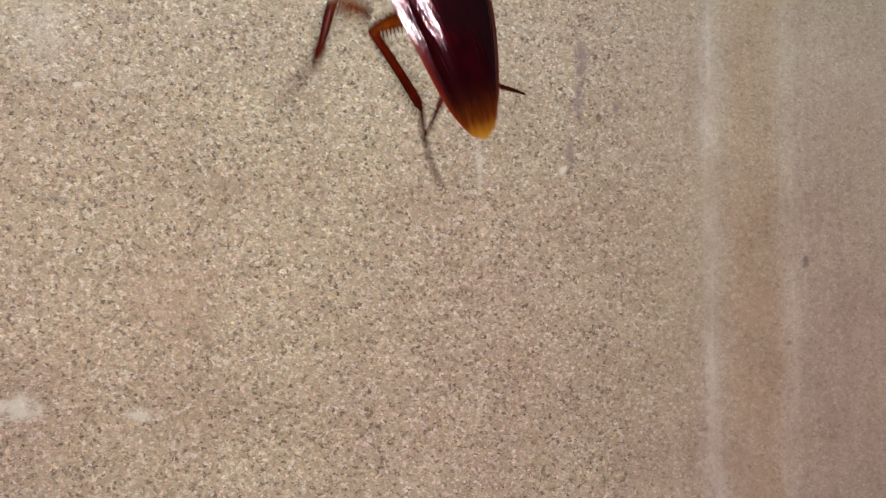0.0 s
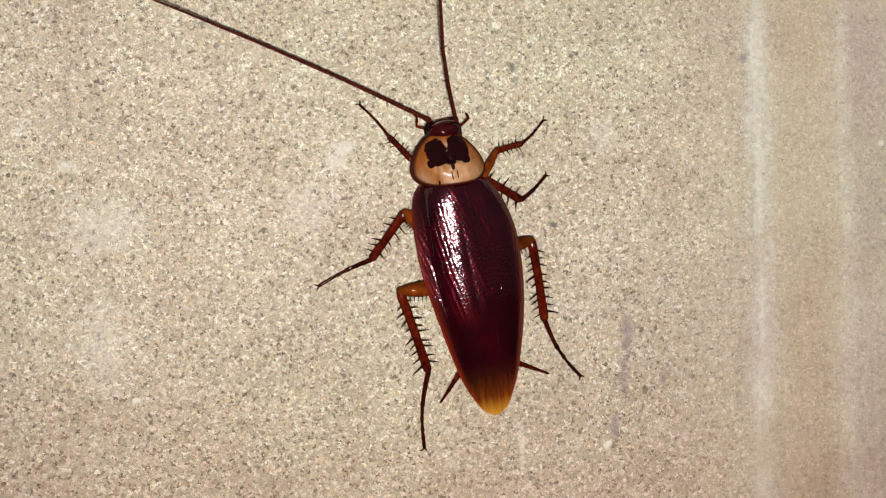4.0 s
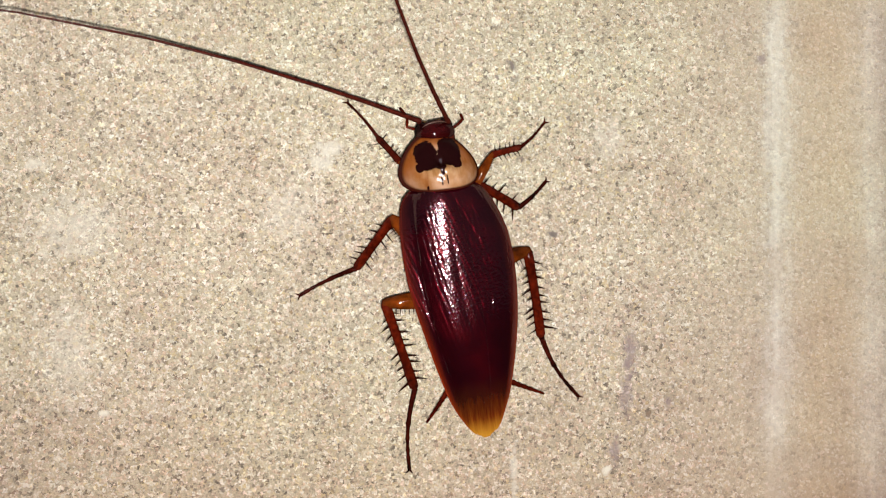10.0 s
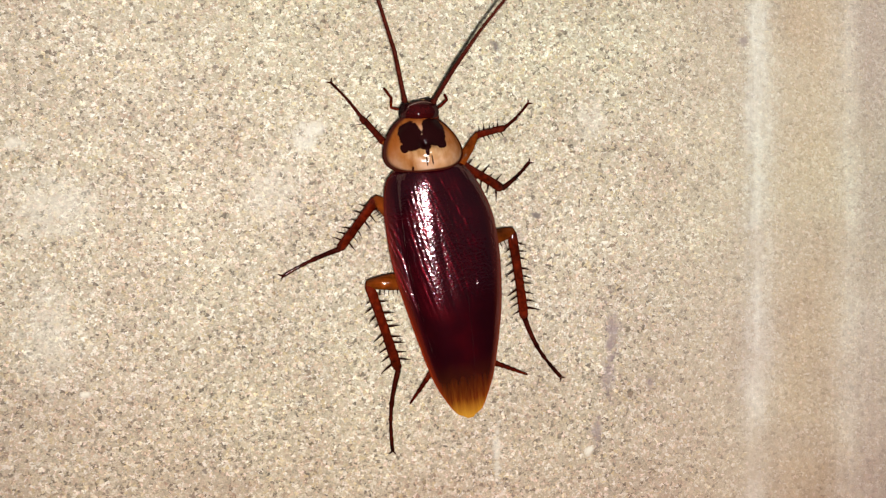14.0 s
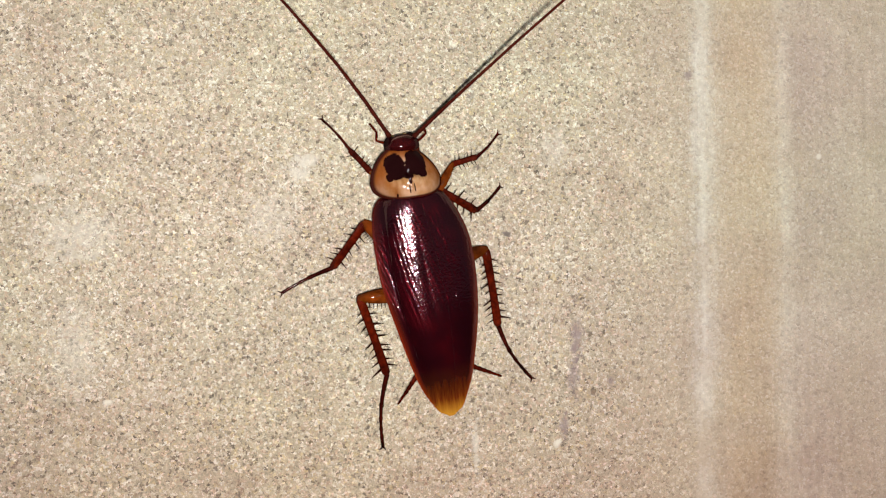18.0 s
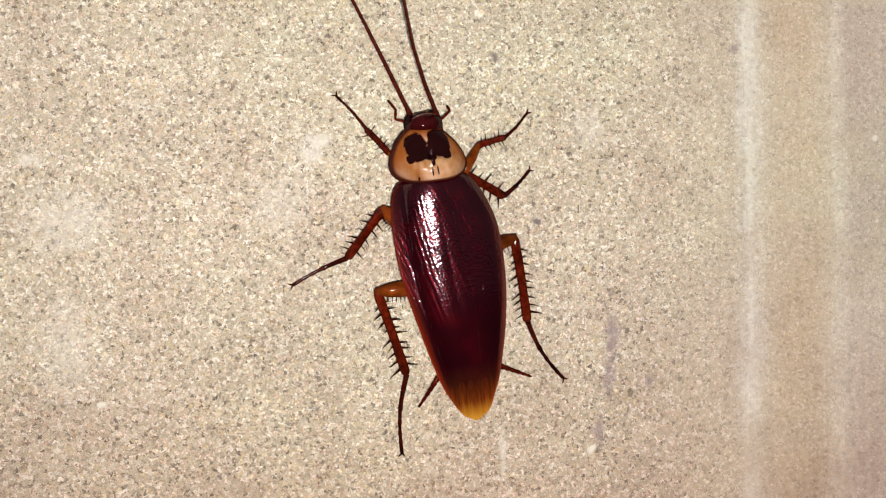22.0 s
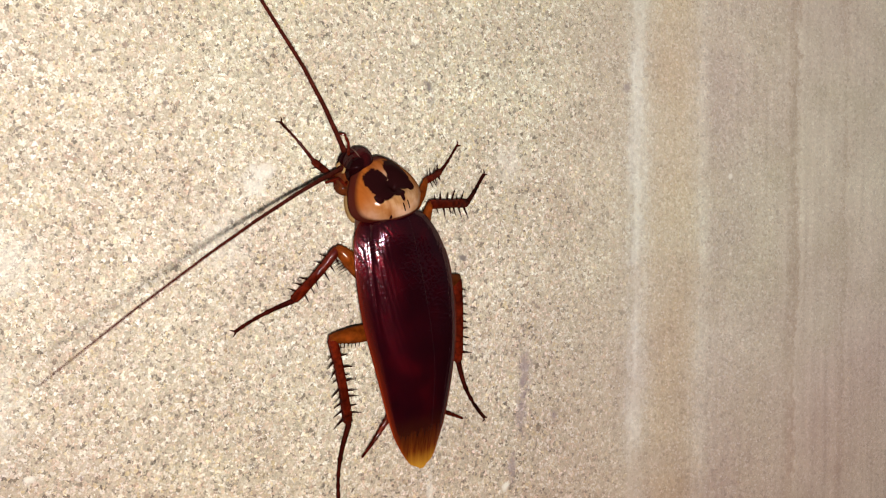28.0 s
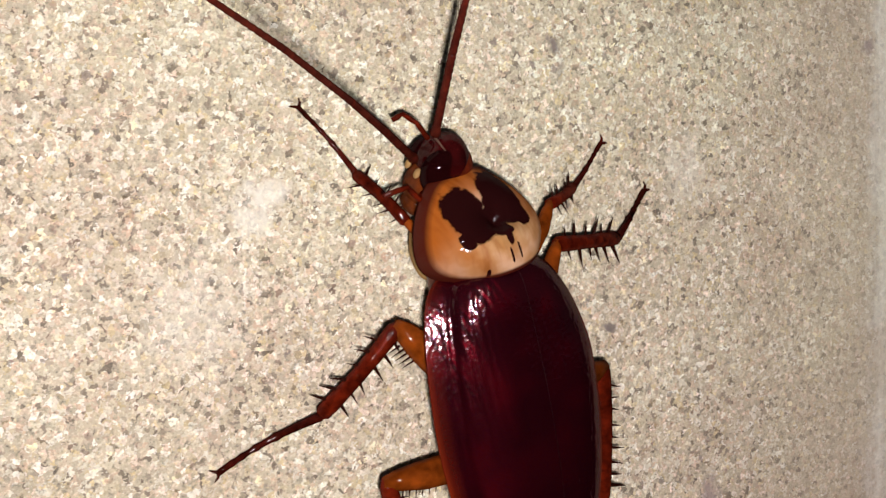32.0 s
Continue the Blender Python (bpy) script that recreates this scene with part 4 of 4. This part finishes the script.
RIGHT_FEELER = [
    (1.0, 19.3, 54, 33.1, 54, 32.2, 54),
    (1.5, 57.1, 47.1, 64.6, 47.5, 80.6, 47.3),
    (2.0, 110.2, 47.3, 113.4, 47.4, 117.4, 48.1),
    (2.5, -19.0, 52.0, -5.7, 51.6, -5.0, 51.9),
    (3.0, -18.9, 52.0, -7.5, 51.7, -5.5, 51.9),
    (3.5, -19.0, 52.0, -5.8, 51.6, -3.2, 51.8),
    (5.5, 92.8, 47.3, 102.9, 47.0, 106.4, 47.4),
    (5.7, 113.6, 43.1, 122.9, 40.9, 133.0, 33.7),
    (6.0, 73.0, 47.3, 75.5, 47.3, 77.7, 47.3),
    (6.3, 99.8, 47.3, 99.2, 47.3, 102.0, 47.5),
    (6.6, 135.1, 43.1, 133.2, 40.9, 129.8, 33.7),
    (6.8, 109.5, 47.3, 99.6, 47.1, 100.6, 47.6),
    (7.0, 133.8, 43.1, 133.6, 40.9, 130.2, 33.7),
    (7.4, 113.3, 47.3, 111.9, 47.3, 113.0, 47.3),
    (7.6, 74.2, 47.3, 70.0, 47.3, 78.2, 47.3),
    (8.0, 20.7, 52.0, 31.1, 51.8, 34.7, 52.0),
    (8.5, -4.4, 52.0, 1.0, 52.0, 1.5, 52.1),
    (8.8, -10.9, 52.0, 0.3, 51.7, 1.1, 51.9),
    (9.0, -5.1, 52.0, 4.6, 51.8, 5.7, 52.0),
    (9.2, 2.9, 52.0, 10.8, 51.9, 10.1, 52.1),
    (9.5, 6.9, 52.0, 14.1, 51.9, 13.6, 52.1),
    (10.0, -28.6, 52.0, -22.2, 52.0, -21.8, 52.0),
    (10.3, -19.4, 52.0, -14.4, 52.0, -15.7, 52.0),
    (10.6, -1.8, 52.0, 1.2, 52.0, 1.9, 52.1),
    (11.0, -4.8, 52.0, 8.3, 51.6, 9.0, 52.0),
    (11.3, -22.3, 52.0, -15.3, 51.9, -16.1, 52.1),
    (11.6, -17.9, 52.0, -1.0, 51.3, 1.0, 51.8),
    (12.0, 31.1, 54, 42.8, 54, 46.6, 54),
    (12.3, 4.0, 52.0, 21.3, 51.4, 19.0, 52.0),
    (12.6, 8.7, 52.0, 30.6, 51.2, 29.8, 52.0),
    (12.8, 15.0, 52.0, 30.2, 51.6, 30.5, 52.0),
    (13.0, -24.5, 52.0, -7.2, 51.3, -3.6, 51.6),
    (13.2, -32.8, 52.0, -15.6, 51.3, -13.1, 51.8),
    (13.5, -20.9, 52.0, -3.5, 51.2, -1.1, 51.7),
    (13.8, 8.5, 52.0, 19.8, 51.7, 20.4, 52.0),
    (14.0, 37.8, 54, 48.6, 54, 53.4, 54),
    (14.1, 47.6, 54, 62.5, 54, 60.4, 54),
    (14.5, 88.8, 47.1, 95.4, 47.1, 102.2, 47.4),
    (16.5, 9.8, 52.0, 20.6, 51.8, 24.7, 51.9),
    (17.0, 33.0, 54, 43.9, 54, 50.1, 54),
    (17.5, 62.4, 47.3, 76.0, 46.8, 82.0, 47.0),
    (18.0, 54.5, 54, 56.4, 54, 58.8, 54),
    (18.5, 71.8, 47.3, 76.0, 47.1, 75.1, 47.4),
    (19.0, 100.8, 47.3, 100.8, 47.3, 101.9, 47.5),
    (19.5, 92.6, 47.3, 99.0, 47.1, 104.6, 47.5),
    (20.0, 35.4, 54, 50.3, 54, 52.8, 54),
    (20.5, -16.3, 52.0, -3.3, 51.6, -1.7, 51.8),
    (21.0, 3.6, 52.0, 25.2, 51.0, 29.6, 51.6),
    (21.5, -7.6, 52.0, 5.0, 51.7, 6.2, 51.9),
    (22.0, -24.8, 52.0, -11.8, 51.6, -8.8, 51.8),
    (22.5, 8.6, 52.0, 14.6, 51.9, 13.2, 52.0),
    (23.0, -27.5, 52.0, -16.9, 51.7, -14.8, 51.9),
    (23.5, -10.5, 52.0, 0.7, 51.7, 1.6, 51.9),
    (24.0, -30.9, 52.0, -20.2, 51.7, -18.5, 51.9),
    (24.5, -47.2, 52.0, -23.6, 50.3, -21.8, 51.6),
    (25.0, -41.2, 52.0, -30.4, 51.6, -27.1, 51.7),
    (25.5, -25.5, 52.0, -2.4, 50.6, 0.7, 51.6),
    (27.5, -32.8, 24.2, -38.3, 24.2, -40.5, 24.2),
    (28.0, -32.6, 24.2, -41.8, 24.1, -44.5, 24.1),
    (28.5, -65.8, 43.1, -68.0, 43.3, -70.1, 43.5),
    (29.0, -63.1, 43.1, -67.7, 43.2, -68.8, 43.5),
    (29.3, -56.7, 43.2, -66.4, 43.1, -69.4, 43.2),
    (29.5, -38.0, 40.5, -44.4, 40.4, -45.2, 40.5),
    (29.8, -27.6, 40.5, -40.0, 40.1, -41.9, 40.2),
    (29.9, -41.1, 40.5, -42.4, 40.5, -42.1, 40.6),
    (30.0, -33.1, 40.5, -39.0, 40.4, -40.6, 40.5),
    (30.1, -54.6, 40.5, -50.2, 40.5, -50.0, 40.6),
    (30.2, -55.9, 43.3, -62.2, 43.3, -63.0, 43.5),
    (30.3, -41.8, 40.5, -47.9, 40.4, -51.3, 40.4),
    (30.4, -28.9, 40.5, -39.7, 40.3, -36.0, 40.6),
    (30.6, -34.7, 40.5, -34.6, 40.6, -35.7, 40.4),
    (31.0, -43.8, 40.5, -44.6, 40.5, -44.1, 40.6),
    (31.2, -36.6, 40.5, -25.5, 40.2, -28.7, 40.5),
    (31.6, 18.9, 43.4, 40.5, 42.4, 44.5, 43.7),
    (32.0, -1.0, 40.5, 5.5, 40.4, 2.2, 40.5),
]

def aim(az, el):
    """Unit way from degrees to the insect's right and off the wall."""
    a, e = radians(az), radians(el)
    return Vector((math.sin(a) * math.cos(e), math.cos(a) * math.cos(e), math.sin(e)))

SHIFT_TIMES = (29.0, 30.0, 32.0)

def feeler_rows(rows, before, after):
    """Poses of all lengths, bent evenly through the three ways of each row: the first in the insect's space, the others in the first one's."""
    known, ends = (0.0065, 0.023, 0.045), np.cumsum((0,) + LENGTHS)
    made = [[] for _ in LENGTHS]
    rows = [(0.0, *rows[0][1:])] + rows
    for t, *v in rows:
        base = C(*(before if t < 26 else [float(np.interp(t, SHIFT_TIMES, x)) for x in zip(*after)]))
        def bent(values, s):
            i = 0 if s < known[1] else 1
            return values[i] + (values[i + 1] - values[i]) * (s - known[i]) / (known[i + 1] - known[i])
        d = [aim(bent(v[0::2], (p + q) / 2), bent(v[1::2], (p + q) / 2)) for p, q in zip(ends, ends[1:])]
        turns = [x.to_track_quat("Y", "Z") for x in d]
        back, at = turns[0].inverted(), Vector()
        for i, long in enumerate(LENGTHS):
            made[i].append((t, Matrix.LocRotScale(at if i else base, back @ turns[i] if i else turns[0], None)))
            at = at + back @ (d[i] * long)
    return made

def about(p, shift, rx, ry, rz):
    """A turn in degrees about a point of the insect, and a shift, both in its space."""
    return Matrix.Translation(p + shift) @ pose(0, 0, 0, rx, ry, rz) @ Matrix.Translation(-p)

def motions():
    still = Matrix.Identity(4)
    walk(TORCH, [(t, look(eye, target, roll) @ pose(0.0028, -0.0049, 0.002, 10, -1.5, 0)) for t, eye, target, roll in PATH])
    # a last step at the start, then it stands
    tail = C(-1.86, -0.02, 0.0)
    walk(ROACH, [(0.0, BASE @ about(tail, C(-0.265, 0.286, 0), 0, 0, 11)), (0.1, BASE), (32.0, BASE)])
    hl = C(*LEGS["hind_leg"][0][0])
    walk(LEG_OBS["hind_leg", "L"][0], [(0.0, about(hl, C(0, 0, 0.02), 0, 0, 9)), (0.1, still), (32.0, still)])
    hr = C(*LEGS["hind_leg"][1][0])
    walk(LEG_OBS["hind_leg", "R"][0], [(0.0, about(hr, C(0.1, 0, 0.02), 0, 0, 58)), (0.1, still), (32.0, still)])
    ml = C(*LEGS["middle_leg"][0][0])
    walk(LEG_OBS["middle_leg", "L"][0], [(0.0, about(ml, C(-0.50, -0.52, 0.02), 0, 0, 13)), (0.1, still), (32.0, still)])
    # it turns its head and shield aside, and shifts one middle leg
    neck = C(1.35, 0.06, 0.8)
    turned = about(neck, C(0.06, -0.015, -0.03), 0, 6, 13)
    walk(COLLAR, [(0.0, still), (25.7, still), (27.0, turned), (32.0, turned)])
    def aside(u, v):
        return about(HEAD_AT, C(u, v, -0.09), 0, 66, 58)
    halfway = about(HEAD_AT, C(0.02, -0.12, -0.05), 0, 33, 29)
    walk(SKULL, [(0.0, still), (25.7, still), (26.35, halfway), (27.0, aside(0.0, -0.275)), (29.0, aside(0.0, -0.275)), (30.0, aside(0.08, -0.25)), (31.2, aside(0.09, -0.20)), (32.0, aside(0.095, -0.175))])
    # one mouth feeler comes out beside the brow
    root, end = C(1.85, 0.30, 0.40), C(2.03, 0.50, 0.36)
    def raised(skull_pose, a, b):
        turn = (end - root).rotation_difference(C(*b) - C(*a))
        return skull_pose.inverted() @ Matrix.Translation(C(*a)) @ turn.to_matrix().to_4x4() @ Matrix.Translation(-root)
    early, late = aside(0.0, -0.275), aside(0.095, -0.175)
    walk(PALP, [(0.0, still), (25.7, still), (27.0, raised(early, (1.96, -0.28, 0.52), (2.22, -0.33, 0.46))), (29.5, raised(early, (1.96, -0.28, 0.52), (2.22, -0.33, 0.46))),
                (31.0, raised(late, (1.98, -0.22, 0.50), (2.10, -0.34, 0.40))), (32.0, raised(late, (2.10, -0.15, 0.52), (2.28, -0.38, 0.46)))])
    hip = C(*LEGS["middle_leg"][1][1])
    step = about(hip, C(-0.047, 0.352, 0), 0, 0, 27)
    walk(LEG_OBS["middle_leg", "R"][0], [(0.0, still), (26.0, still), (26.6, step), (32.0, step)])
    ankle = C(*LEGS["middle_leg"][1][2])
    bent = about(ankle, Vector(), 0, 0, -23)
    walk(LEG_OBS["middle_leg", "R"][1], [(0.0, still), (26.0, still), (26.6, bent), (32.0, bent)])
    for side, rows, before, after in (("L", LEFT_FEELER, (2.0, -0.05, 0.66), ((1.83, -0.39, 0.50), (1.96, -0.40, 0.50), (1.99, -0.27, 0.50))), ("R", RIGHT_FEELER, (1.93, 0.28, 0.66), ((2.02, -0.36, 0.58), (2.10, -0.29, 0.58), (2.12, -0.13, 0.58)))):
        for ob, keyed in zip(FEELERS[side], feeler_rows(rows, before, after)):
            walk(ob, keyed)

motions()
